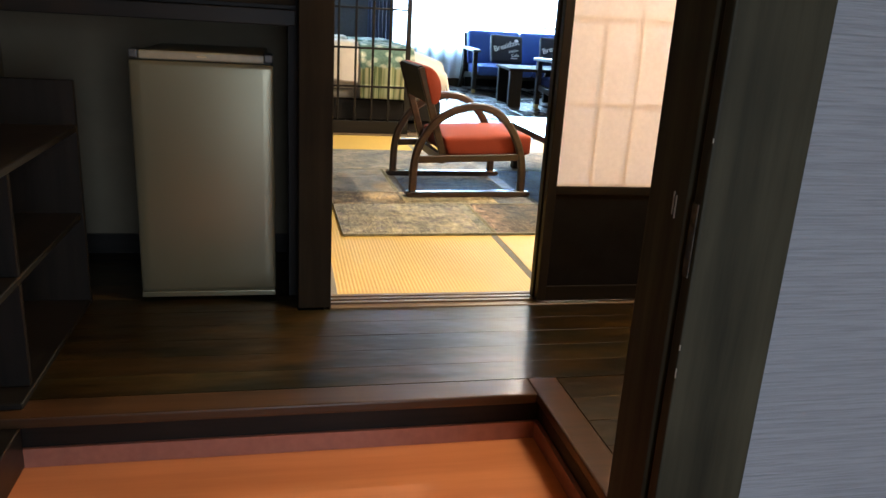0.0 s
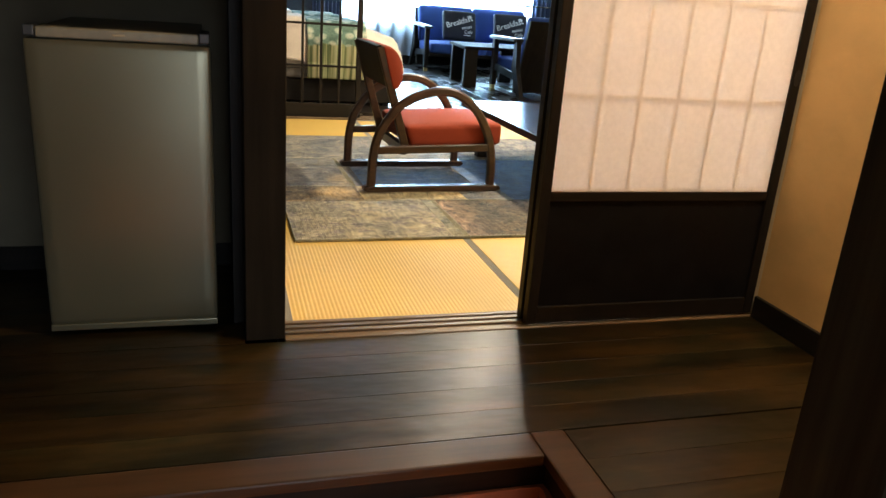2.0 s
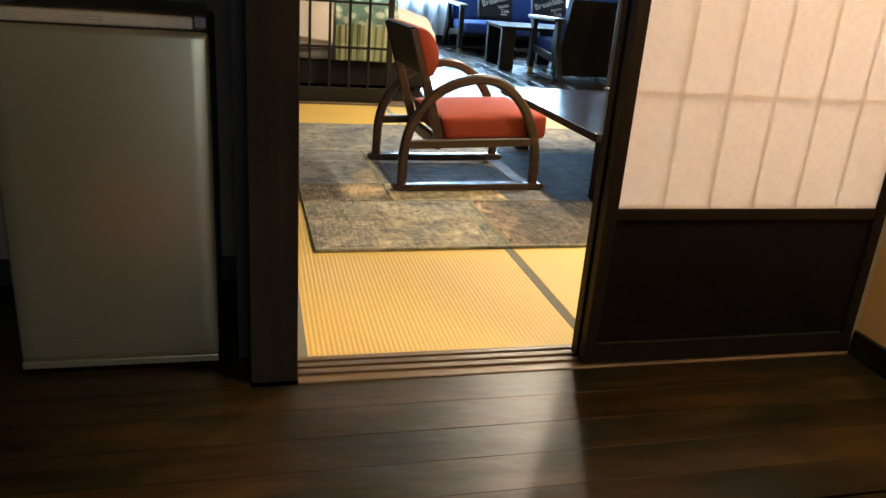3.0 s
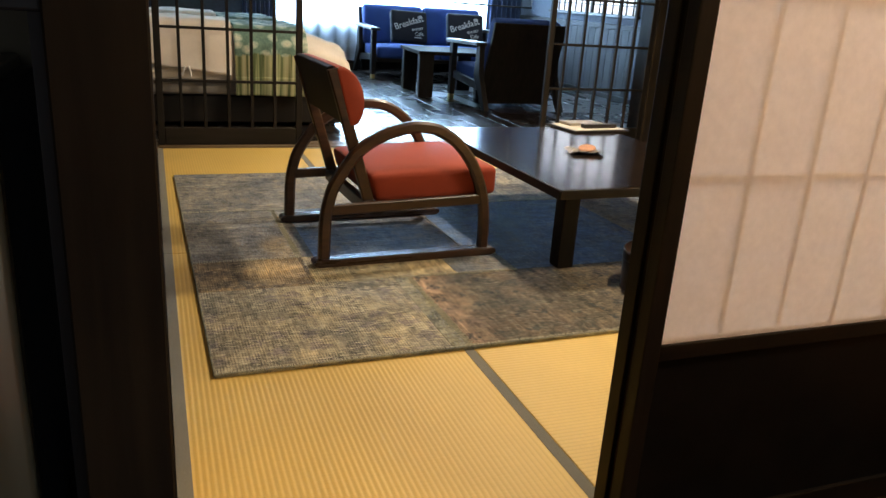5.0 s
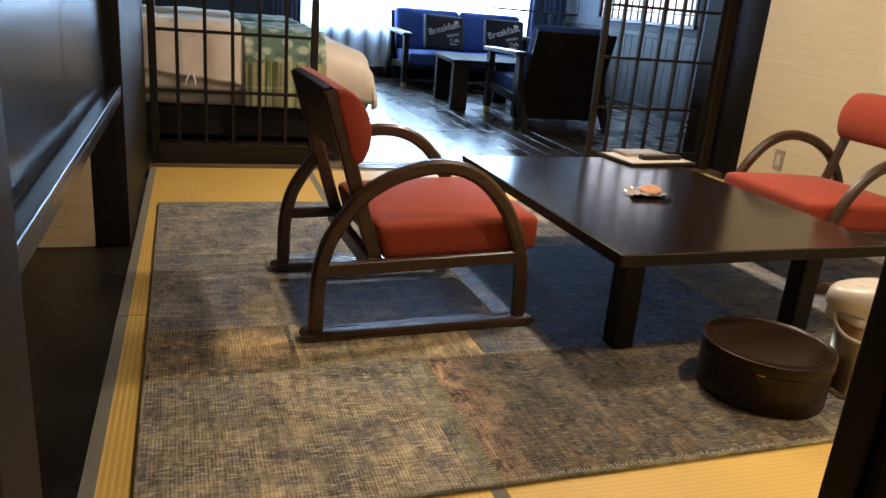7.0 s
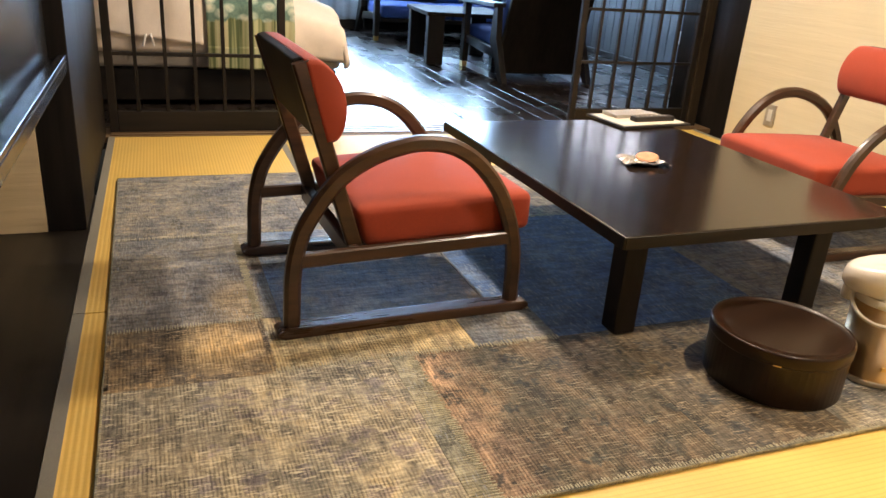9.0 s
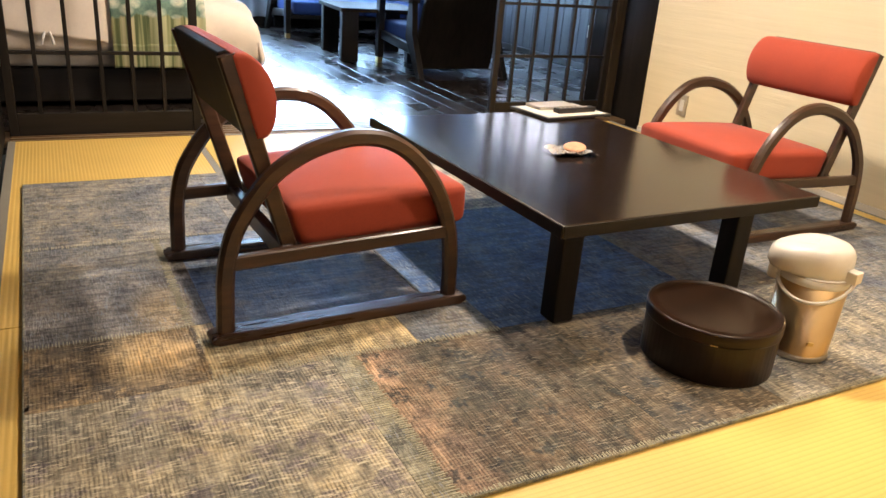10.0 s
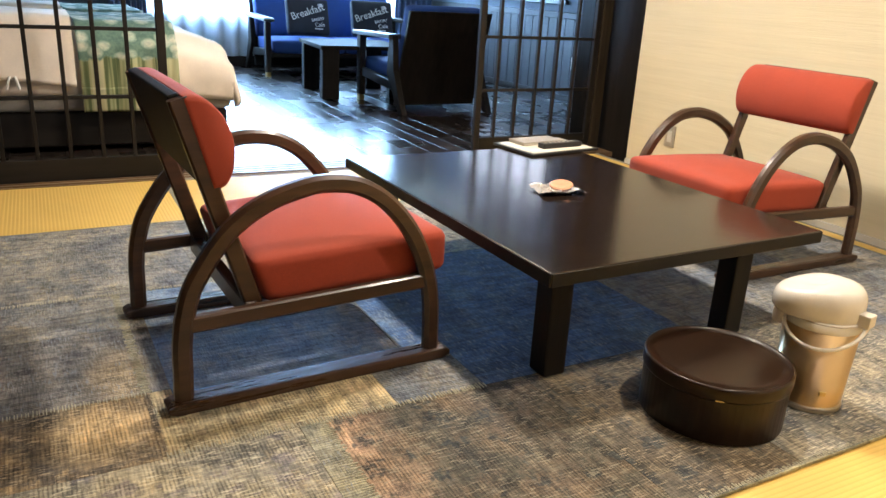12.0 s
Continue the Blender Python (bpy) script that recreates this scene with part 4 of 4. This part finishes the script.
for a, b, c, d, kind in ((0.0, 0.189, 0.610, 0.640, "dark"), (0.191, 0.402, 0.610, 0.635, "dark"), (0.0, 0.012, 0.62, 0.92, "dark"), (0.403, 0.417, 0.62, 0.92, "dark"), (1.115, 1.125, 0.83, 1.62, "slate")):
    part("seam", box(a, b, c, d, 0.009, 0.0118, 0.001), CLOTH[kind], rug)
# overcast stitches along the joins
for a, b, c, d in ((0.775, 0.0, 0.775, 0.62), (0.78, 0.62, 1.24, 0.62), (0.41, 0.62, 0.78, 0.625), (0.0, 0.0, 3.5, 0.0), (0.41, 0.92, 0.41, 1.62), (0.0, 0.92, 0.41, 0.92), (0.41, 0.82, 1.24, 0.82), (0.0, 1.62, 3.5, 1.62)):
    length = math.hypot(c - a, d - b)
    n = int(length / 0.0078)
    rows = []
    for k in range(n):
        f = (k + random.uniform(0.2, 0.8)) / n
        x, y, w = a + (c - a) * f, b + (d - b) * f, random.uniform(0.006, 0.016)
        rows.append(box(x - w, x + w, y - 0.0013, y + 0.0013, 0.009, 0.0124) if a == c else box(x - 0.0013, x + 0.0013, max(0, y - w), y + w, 0.009, 0.0124))
    s = part("stitching", join(*rows), THREAD, rug)
    s["kind"] = "stuff"
for a, b, c, d in ((-0.003, 3.503, -0.004, 0.004), (-0.003, 3.503, 2.376, 2.384), (-0.004, 0.004, 0.004, 2.376), (3.496, 3.504, 0.004, 2.376)):
    part("bound_edge", box(a, b, c, d, 0.0, 0.0115, 0.002), CLOTH["hem"], rug)


def padded_roll(profile, half):
    """A stuffed roll of one profile, drawn in a little at both ends."""
    bm = bmesh.new()
    cx, cz = (sum(p[k] for p in profile) / len(profile) for k in (0, 1))
    rings = []
    for y, k in ((-half, 0.86), (-half + 0.004, 0.94), (-half + 0.012, 0.985), (-half + 0.03, 1.0), (0, 1.012), (half - 0.03, 1.0), (half - 0.012, 0.985), (half - 0.004, 0.94), (half, 0.86)):
        rings.append([bm.verts.new((cx + (x - cx) * k, y, cz + (z - cz) * k)) for x, z in profile])
    n = len(profile)
    for lo, hi in zip(rings, rings[1:]):
        for k in range(n):
            bm.faces.new((lo[k], lo[(k + 1) % n], hi[(k + 1) % n], hi[k]))
    bm.faces.new(rings[0][::-1])
    bm.faces.new(rings[-1])
    bmesh.ops.recalc_face_normals(bm, faces=bm.faces[:])
    return bm


def low_chair(m, label):
    """Low armchair: two hooped sides on skids, a slanted back with a rolled pad, a thick seat."""
    t = thing("low_armchair", m, label, "armchair", "chairs round the low table")
    hoop = smooth_path([(-0.368, 0.028), (-0.366, 0.100), (-0.364, 0.175), (-0.352, 0.255), (-0.324, 0.333), (-0.246, 0.443), (-0.152, 0.507), (-0.055, 0.538), (0.010, 0.544),
                        (0.085, 0.532), (0.158, 0.492), (0.223, 0.426), (0.272, 0.346), (0.306, 0.250), (0.321, 0.150), (0.324, 0.028)], 5)
    for y in (-0.310, 0.310):
        side = part("side_frame", moved(bent_bar(hoop, 0.046, 0.036, 0.010), Matrix.Translation((0, y, 0))), CHAIR_WOOD, t, smooth=False)
        skid = [(-0.388, 0.0), (0.356, 0.0), (0.378, 0.010), (0.378, 0.024), (0.366, 0.032), (-0.398, 0.032), (-0.412, 0.024), (-0.412, 0.010)]
        part("skid", prism(skid, y - 0.030, y + 0.030, 0.006, 2), SKID_WOOD, side)
        part("side_rail", bar_between((-0.346, 0.225), (0.302, 0.243), y, 0.042, 0.026), CHAIR_WOOD, side)
    for y in (-0.272, 0.272):
        part("back_stile", bar_between((-0.168, 0.205), (-0.335, 0.755), y, 0.044, 0.028), CHAIR_WOOD, t)
    part("front_stretcher", box(0.272, 0.302, -0.294, 0.294, 0.215, 0.255, 0.004), CHAIR_WOOD, t)
    part("rear_stretcher", box(-0.205, -0.172, -0.294, 0.294, 0.196, 0.250, 0.004), CHAIR_WOOD, t)
    back = part("back_board", prism([(-0.352, 0.758), (-0.328, 0.765), (-0.266, 0.556), (-0.289, 0.549)], -0.258, 0.258, 0.003, 1), BLACK_WOOD_Z, t, "black stained back board")
    pad = smooth_path([(-0.327, 0.762), (-0.286, 0.760), (-0.248, 0.732), (-0.222, 0.688), (-0.211, 0.638), (-0.216, 0.586), (-0.235, 0.549), (-0.266, 0.540)], 4)
    part("back_pad", padded_roll(pad, 0.290), RED, back, "rust-red rolled back pad", True)
    seat = cushion(-0.150, 0.384, -0.285, 0.285, 0.240, 0.362, 0.026, (0.0, 0.0, 0.026), 13)
    for v in seat.verts:
        v.co.z += 0.036 * (v.co.x - 0.1)
        v.co.x -= 0.30 * (v.co.z - 0.24) * max(0.0, 0.384 - v.co.x) / 0.534
    part("seat", seat, RED, t, "rust-red padded seat", True)
    return t


def bar_between(a, b, y, width, depth):
    pts = [tuple(a[j] + (b[j] - a[j]) * k / 3 for j in (0, 1)) for k in range(4)]
    return moved(bent_bar(pts, width, depth, 0.005), Matrix.Translation((0, y, 0)))


low_chair(pose(3.530, 6.228, 0.0118, 0, 0, 3.0), "low brown bentwood armchair with rust-red seat, empty")
low_chair(pose(5.568, 6.388, 0.0118, 0, 0, 180.0), "low bentwood armchair with red upholstery beside the cream wall")

tab = thing("low_table", pose(4.024, 5.597, 0.0118, 0, 0, 1.3), "low dark brown lacquered table on square legs", "table")
part("tabletop", box(0, 1.052, 0, 1.370, 0.320, 0.360, 0.005, 2), TABLE_WOOD, tab)
for x in (0.076, 0.792):
    for y in (0.085, 1.195):
        part("leg", box(x + 0.012, x + 0.085, y + 0.012, y + 0.085, 0.0, 0.320, 0.006, 2), BLACK_WOOD_Z, tab)
for x0, x1, y0, y1 in ((0.003, 1.049, -0.0025, 0.0015), (0.003, 1.049, 1.3685, 1.3725), (-0.0025, 0.0015, 0.003, 1.367), (1.0505, 1.0545, 0.003, 1.367)):
    part("edge_band", box(x0, x1, y0, y1, 0.322, 0.3575, 0.001), BLACK_WOOD_X, tab)
TT = 0.3722

tray = thing("tray", pose(4.938, 6.945, TT, 0, 0, 7), "flat black-edged tray with a cream mat on the table", "tray")
part("board", box(-0.196, 0.196, -0.138, 0.138, 0.0, 0.011, 0.003), BLACK, tray)
part("mat", box(-0.178, 0.178, -0.120, 0.120, 0.0100, 0.0118, 0.001), MAT_CLOTH, tray)
book = thing("booklet", pose(4.938, 6.985, TT + 0.0119, 0, 0, 6), "cream booklet lying on the tray", "booklet")
part("pages", box(-0.122, 0.105, -0.030, 0.080, 0.0, 0.013, 0.002), MAT_CLOTH, book)
part("cover", box(-0.124, 0.107, -0.032, 0.082, 0.0131, 0.0150, 0.001), SWITCH, book)
remote = thing("remote_control", pose(4.968, 6.895, TT + 0.0119, 0, 0, 6), "slim black remote control on the tray", "remote")
part("case", box(-0.100, 0.125, -0.022, 0.022, 0.0, 0.022, 0.005, 2), BLACK, remote)
for k in range(7):
    part("button", box(-0.080 + k * 0.026, -0.066 + k * 0.026, -0.007, 0.007, 0.0215, 0.0235, 0.001), SWITCH, remote)

snack = thing("wrapped_biscuit", pose(4.522, 6.272, TT, 0, 0, -8), "round biscuit in a clear crinkled wrapper on a dark dish", "biscuit")
part("dish", lathe([(0.040, 0.0), (0.052, 0.003), (0.058, 0.010), (0.054, 0.010), (0.045, 0.005), (0.0, 0.004)], 28), BLACK, snack)


def crinkle(u, v):
    x, y = (u - 0.5) * 0.165, (v - 0.5) * 0.125
    return Vector((x, y, 0.011 + 0.006 * noise.noise(Vector((x * 38, y * 38, 0.3))) + 0.006 * noise.noise(Vector((x * 90, y * 90, 1.3))) + 1.1 * (x * x + y * y) - 0.012 * max(0.0, abs(x) - 0.06) / 0.02))


thick(part("wrapper", cloth(26, 18, crinkle), FOIL, snack, "crinkled clear film"), 0.0006)
part("biscuit", moved(lathe([(0.030, 0.0), (0.040, 0.003), (0.042, 0.007), (0.036, 0.011), (0.0, 0.012)], 28), pose(0.010, -0.006, 0.0195, 9, -8, 0)), BISCUIT, snack, "golden baked biscuit")

drum = thing("round_box", pose(4.430, 5.392, 0.0118, 0, 0, 20), "round brown lacquered lidded box on the rug", "box")
part("body", lathe([(0.178, 0.0), (0.182, 0.003), (0.183, 0.10), (0.183, 0.118), (0.0, 0.118)], 64), DRUM_WOOD, drum, smooth=False)
lid = part("lid", lathe([(0.1830, 0.1195), (0.1862, 0.1205), (0.1868, 0.124), (0.1868, 0.149), (0.1850, 0.1545), (0.1805, 0.1565), (0.1760, 0.1545), (0.1735, 0.1515), (0.150, 0.1525), (0.0, 0.1535)], 72), DRUM_WOOD, drum, "brown lid with a raised rounded rim", True)
part("pull_tab", moved(box(-0.010, 0.010, -0.0012, 0.0012, -0.0015, 0.0015, 0.0006), pose(0.1872 * math.cos(radians(206)), 0.1872 * math.sin(radians(206)), 0.1225, 0, 0, 296)), BRASS_FOOT, lid)

pot = thing("hot_water_pot", pose(4.730, 5.330, 0.0118), "steel air pot with ivory plastic lid and handle", "pot")
part("body", lathe([(0.0, 0.0), (0.084, 0.0), (0.088, 0.006), (0.088, 0.014), (0.087, 0.016), (0.0955, 0.232), (0.0, 0.232)], 56), STEEL, pot, "brushed steel body", True)
part("base_ring", lathe([(0.088, 0.001), (0.0905, 0.004), (0.0905, 0.014), (0.088, 0.018)], 56), SWITCH, pot)
part("collar", lathe([(0.0, 0.228), (0.0945, 0.228), (0.0960, 0.233), (0.0960, 0.260), (0.0, 0.260)], 56), IVORY, pot, smooth=True)


def beaked_lid(profile, n=72, beak=radians(142), reach=0.042):
    """Rings of a lid drawn out to a beak on one side."""
    bm = bmesh.new()
    rings = []
    for r, z, share in profile:
        ring = []
        for k in range(n):
            a = 2 * math.pi * k / n
            c = max(0.0, math.cos(a - beak))
            q = r + reach * share * c ** 3
            ring.append(bm.verts.new((q * math.cos(a), q * math.sin(a), z - 0.016 * c ** 2 * (z - 0.25) / 0.1)))
        rings.append(ring)
    for lo, hi in zip(rings, rings[1:]):
        for k in range(n):
            bm.faces.new((lo[k], lo[(k + 1) % n], hi[(k + 1) % n], hi[k]))
    bm.faces.new(rings[-1])
    bm.faces.new(rings[0][::-1])
    return bm


head = part("lid", beaked_lid([(0.088, 0.256, 0.35), (0.0915, 0.261, 0.85), (0.0930, 0.274, 1.0), (0.0925, 0.300, 1.0), (0.0900, 0.319, 0.98), (0.0840, 0.332, 0.9), (0.075, 0.341, 0.75), (0.058, 0.347, 0.55), (0.034, 0.351, 0.3), (0.010, 0.352, 0.05)]), IVORY, pot, "ivory plastic pump lid", True)
part("lid_seam", lathe([(0.0962, 0.254), (0.0975, 0.256), (0.0962, 0.258)], 56), SWITCH, head)
part("spout", moved(cushion(-0.022, 0.022, -0.018, 0.018, -0.030, 0.020, 0.012, cuts=5), Matrix.Translation((0.105 * math.cos(radians(142)), 0.105 * math.sin(radians(142)), 0.246))), IVORY, head, smooth=True)
for a in (radians(282), radians(138)):
    part("hinge_lug", moved(box(-0.014, 0.022, -0.020, 0.020, -0.016, 0.018, 0.004, 2), pose(0.098 * math.cos(a), 0.098 * math.sin(a), 0.272, 0, 0, math.degrees(a))), IVORY, pot)
arc = []
for k in range(25):
    f = k / 24
    a, s = radians(282 - 144 * f), math.sin(math.pi * f)
    q = 0.113 - 0.010 * f + 0.010 * s
    arc.append((q * math.cos(a), q * math.sin(a), 0.266 - 0.070 * s ** 0.8))
part("carry_handle", tube(arc, 0.0052, 10), IVORY, pot, smooth=True)
part("level_mark", moved(box(-0.002, 0.003, -0.009, 0.009, -0.006, 0.006, 0.001), pose(0.0905 * math.cos(radians(238)), 0.0905 * math.sin(radians(238)), 0.062, 0, 0, 238)), BRASS_FOOT, pot)

# ---- things: far room ----
def spread(u, v):
    """Quilt over a bed 1.12 m wide: hangs at both sides and, in a drooping flap, at the foot."""
    fall = max(0.0, (u - 0.88) / 0.12)
    x = 0.05 + 2.11 * min(u, 0.88) / 0.88
    s = v * 1.86
    y, z = (-0.015 - 0.03 * math.sin(s * 8), 0.345 + s) if s < 0.36 else (-0.015 + (s - 0.36), 0.705) if s < 1.50 else (1.135, 0.705 - (s - 1.50))
    droop = max(0.0, (x - 1.74) / 0.42)
    z -= 0.105 * droop ** 1.7 * max(0.0, (z - 0.33) / 0.375)
    low = 0.300 + 0.030 * math.sin(s * 5.0)
    z += (min(z, low) - z) * fall ** 0.9
    x += 0.055 * fall + 0.05 * droop * max(0.0, 1 - s / 0.36) * (1 - fall)
    z -= 0.045 * max(0, 1 - s / 0.36) * droop
    r = (0.055 * math.exp(-((s - 0.36) / 0.07) ** 2) + 0.055 * math.exp(-((s - 1.50) / 0.07) ** 2)) * (1 - fall)
    n = noise.noise(Vector((x * 3.1, s * 3.3, 0.2))) * 0.018 + noise.noise(Vector((x * 9, s * 7, 4.2))) * 0.007
    return Vector((x + n * fall, y + (r * 0.5 if s < 0.9 else -r * 0.5) - n * (1.0 if s < 0.4 else 0.0), z - r + (n * (1 - fall) if s > 0.3 else 0.0)))


def throw(u, v):
    x = 1.315 + 0.53 * u
    s = v * 1.55
    y, z = (-0.070 - 0.025 * math.sin(s * 6) + 0.010 * math.sin(u * 22), 0.252 + s) if s < 0.48 else (-0.070 + (s - 0.48), 0.748)
    r = 0.055 * math.exp(-((s - 0.48) / 0.07) ** 2)
    return Vector((x + 0.02 * (1 - v), y + r * 0.6, z - r + 0.006 * noise.noise(Vector((x * 8, s * 6, 1)))))


def cover(u, v):
    low = 0.525 - 0.128 * u
    return Vector((0.15 + 1.16 * u, -0.078 + (0.0 if v < 0.5 else (v - 0.5) * 1.3) + 0.02 * math.exp(-((v - 0.5) / 0.08) ** 2) + 0.008 * noise.noise(Vector((u * 6, v * 5, 2))) - 0.02 * max(0, 0.25 - v),
                   low + min(v, 0.5) * 2 * (0.755 - low) + 0.012 * noise.noise(Vector((u * 5, v * 4, 7))) + (0.02 if v > 0.5 else 0)))


def bed_with_linen(x, y):
    m = pose(x, y, 0)
    bed = thing("bed", m, "made bed with cream quilt on a dark wooden base", "bed", "twin beds")
    part("base", box(0.0, 2.16, 0.05, 1.07, 0.03, 0.235, 0.01), BLACK_WOOD_X, bed)
    for a in (0.05, 2.06):
        for c in (0.10, 0.96):
            part("leg", box(a, a + 0.06, c, c + 0.06, 0.0, 0.03), BLACK, bed)
    part("mattress", cushion(0.0, 2.19, 0.02, 1.10, 0.235, 0.50, 0.05, (0, 0.004, 0.0)), MATTRESS, bed, "grey mattress", True)
    part("headboard", box(-0.048, -0.002, -0.05, 1.17, 0.0, 1.02, 0.01, 2), BLACK_WOOD_Z, bed)
    thick(part("quilt", cloth(70, 56, spread), LINEN, bed, "cream quilt hanging over the side", True), 0.03)
    run = tagged(thick(part("bed_runner", cloth(30, 56, throw), RUNNER, None, "", True), 0.006), "green leaf-print bed runner with striped hem", "bed runner", "runners on the beds")
    run.matrix_world = m
    thick(part("striped_hem", cloth(30, 10, lambda u, v: throw(u, v * 0.09) + Vector((0, -0.006, 0))), RUNNER, run, "striped hem", True), 0.004)
    wrap = tagged(thick(part("bed_cover", cloth(30, 34, cover), LINEN, None, "", True), 0.012), "folded cream bed cover with ties over the side", "bed cover", "covers on the beds")
    wrap.matrix_world = m
    for k in (0, 1):
        part("tie", tube([(0.985 + 0.025 * k, -0.098, 0.455), (0.975 + 0.045 * k, -0.104, 0.42), (0.965 + 0.060 * k, -0.098, 0.385)], 0.007, 8), SHEET, wrap)
    pil = tagged(part("pillow", cushion(0.04, 0.50, 0.24, 0.88, 0.735, 0.86, 0.055, (0.01, 0.01, 0.03), ripple=0.006), SHEET, None, "", True), "white pillow at the bed head", "pillow", "pillows on the beds")
    pil.matrix_world = m


bed_with_linen(1.82, 9.02)
bed_with_linen(1.82, 10.36)


def sofa_seat(m, seats, name, label):
    """A wooden-armed seat with blue cushions; x along the back, y to the front."""
    t = thing(name, m, label, "sofa" if seats > 1 else "armchair")
    w = 0.80 * seats if seats > 1 else 0.70
    for x in (-w / 2 - 0.045, w / 2 + 0.045):
        arm = part("armrest", prism([(-0.30, 0.575), (0.46, 0.560), (0.48, 0.575), (0.46, 0.596), (-0.30, 0.612)], -0.055, 0.055, 0.006, 2), BLACK_WOOD_Y, t)
        arm.matrix_local = pose(x, 0, 0, 0, 0, 90)
        fl = part("front_leg", box(x - 0.028, x + 0.028, 0.35, 0.43, 0.05, 0.565, 0.006), BLACK_WOOD_Z, t)
        part("leg_tip", box(x - 0.024, x + 0.024, 0.358, 0.422, 0.0, 0.05, 0.004), BRASS_FOOT, fl, "brass leg tip")
        rl = part("rear_leg", prism([(-0.52, 0.0), (-0.44, 0.0), (-0.20, 0.30), (-0.24, 0.60), (-0.31, 0.60), (-0.33, 0.33)], -0.025, 0.025, 0.005, 1), BLACK_WOOD_Z, t)
        rl.matrix_local = pose(x, 0, 0, 0, 0, 90)
        rail = part("seat_rail", prism([(-0.36, 0.16), (0.40, 0.22), (0.40, 0.29), (-0.36, 0.24)], -0.018, 0.018, 0.004, 1), BLACK_WOOD_Y, t)
        rail.matrix_local = pose(x * 0.97, 0, 0, 0, 0, 90)
    backb = part("back_board", prism([(-0.275, 0.045), (-0.235, 0.045), (-0.47, 0.80), (-0.51, 0.80)], -w / 2 - 0.02, w / 2 + 0.02, 0.006, 1), BLACK_WOOD_Z, t, "dark wooden back board")
    backb.matrix_local = pose(0, 0, 0, 0, 0, 90)
    part("seat_base", box(-w / 2, w / 2, -0.28, 0.42, 0.20, 0.24, 0.004), BLACK_WOOD_X, t)
    for k in range(seats):
        x0 = -w / 2 + k * w / seats
        x1 = x0 + w / seats
        part("seat_cushion", cushion(x0 + 0.004, x1 - 0.004, -0.24, 0.45, 0.242, 0.378, 0.035, (0, 0, 0.012)), BLUE, t, "royal blue seat cushion", True)
        b = part("back_cushion", cushion(x0 + 0.004, x1 - 0.004, -0.07, 0.07, 0.0, 0.50, 0.045, (0, 0.02, 0)), BLUE, t, "royal blue back cushion", True)
        b.matrix_local = pose(0, -0.245, 0.355, -342, 0, 0)
    return t


sofa = sofa_seat(pose(6.075, 13.00, 0, 0, 0, 180), 2, "sofa", "two-seat sofa with royal blue cushions before the window")
chair = sofa_seat(pose(6.02, 10.47, 0, 0, 0, 1), 1, "armchair", "dark wooden armchair with blue cushions, seen from behind")


sofa.scale = chair.scale = (1.05, 1.05, 1.05)


def print_pillow(m):
    p = tagged(part("throw_pillow", cushion(-0.250, 0.250, -0.05, 0.05, -0.205, 0.205, 0.03, (0.0, 0.020, 0.0), 9), PILLOW, None, "", True), "charcoal cushion with white lettering on the sofa", "cushion", "cushions on the sofa")
    p.matrix_world = m
    lettering("print_word", "Breakfast", 0.114, pose(-0.01, -0.0745, 0.005, 90, -19, 0), PRINT, p)
    lettering("print_word", "Cafe", 0.066, pose(0.12, -0.068, -0.118, 90, -4, 0), PRINT, p)
    lettering("print_word", "BAKERY", 0.046, pose(0.10, -0.0745, -0.052, 90, -12, 0), PRINT, p)
    part("print_bar", box(0.05, 0.150, -0.070, -0.066, -0.150, -0.140), PRINT, p)
    part("cup_mark", moved(lathe([(0.012, 0.0), (0.026, 0.012), (0.028, 0.028)], 16), pose(0.135, -0.070, 0.105, 0, 0, 0)), PRINT, p)
    return p


print_pillow(pose(5.735, 12.90, 0.630, -18, 2, 4))
print_pillow(pose(6.520, 12.90, 0.630, -18, 1, -4))

cof = thing("coffee_table", pose(5.215, 10.88, 0, 0, 0, -4), "dark wooden coffee table with broad legs", "table")
part("tabletop", box(0, 0.85, 0, 0.86, 0.446, 0.483, 0.005), BROWN_POST, cof)
for x in (0.02, 0.67):
    for y in (0.03, 0.74):
        part("leg", box(x, x + 0.16, y, y + 0.09, 0, 0.446, 0.004), BLACK_WOOD_Z, cof)

# curtains
sheer = tagged(part("sheer_curtain", cloth(260, 8, lambda u, v: Vector((3.97 + 3.30 * u, 13.585 + 0.045 * math.sin(u * 3.3 * 36 + 2.2 * math.sin(u * 13)) * (1 - 0.35 * v), 0.125 + 2.0 * v))), SHEER, None, "", True), "white sheer curtain drawn across the window", "curtain")
for x0, x1 in ((3.70, 4.08), (7.10, 7.60)):
    c = tagged(part("blue_curtain", cloth(60, 6, lambda u, v: Vector((x0 + (x1 - x0) * u, 13.52 + 0.035 * math.sin(u * 42 + 0.4 * v), 0.10 + 2.05 * v))), NAVY, None, "", True), "dark blue curtain gathered beside the window", "curtain", "blue curtains")
    thick(c, 0.004)
rail = tagged(part("curtain_rail", rod((3.65, 13.56, 2.16), (7.65, 13.56, 2.16), 0.012), ROD), "dark curtain rail over the window", "curtain rail")
part("bracket", box(3.9, 3.92, 13.56, 13.66, 2.15, 2.17), ROD, rail)
part("bracket", box(6.9, 6.92, 13.56, 13.66, 2.15, 2.17), ROD, rail)

hang = thing("hanging_rail", pose(0, 0, 0), "thin dark iron clothes rail hung from the ceiling", "clothes rail")
part("bar", rod((5.62, 11.0, 0.985), (6.53, 11.0, 0.98), 0.009), ROD, hang)
for x, y in ((5.62, 11.0), (6.53, 11.0)):
    part("hanger_rod", rod((x, y, 0.982), (x, y, CEIL), 0.006), ROD, hang)
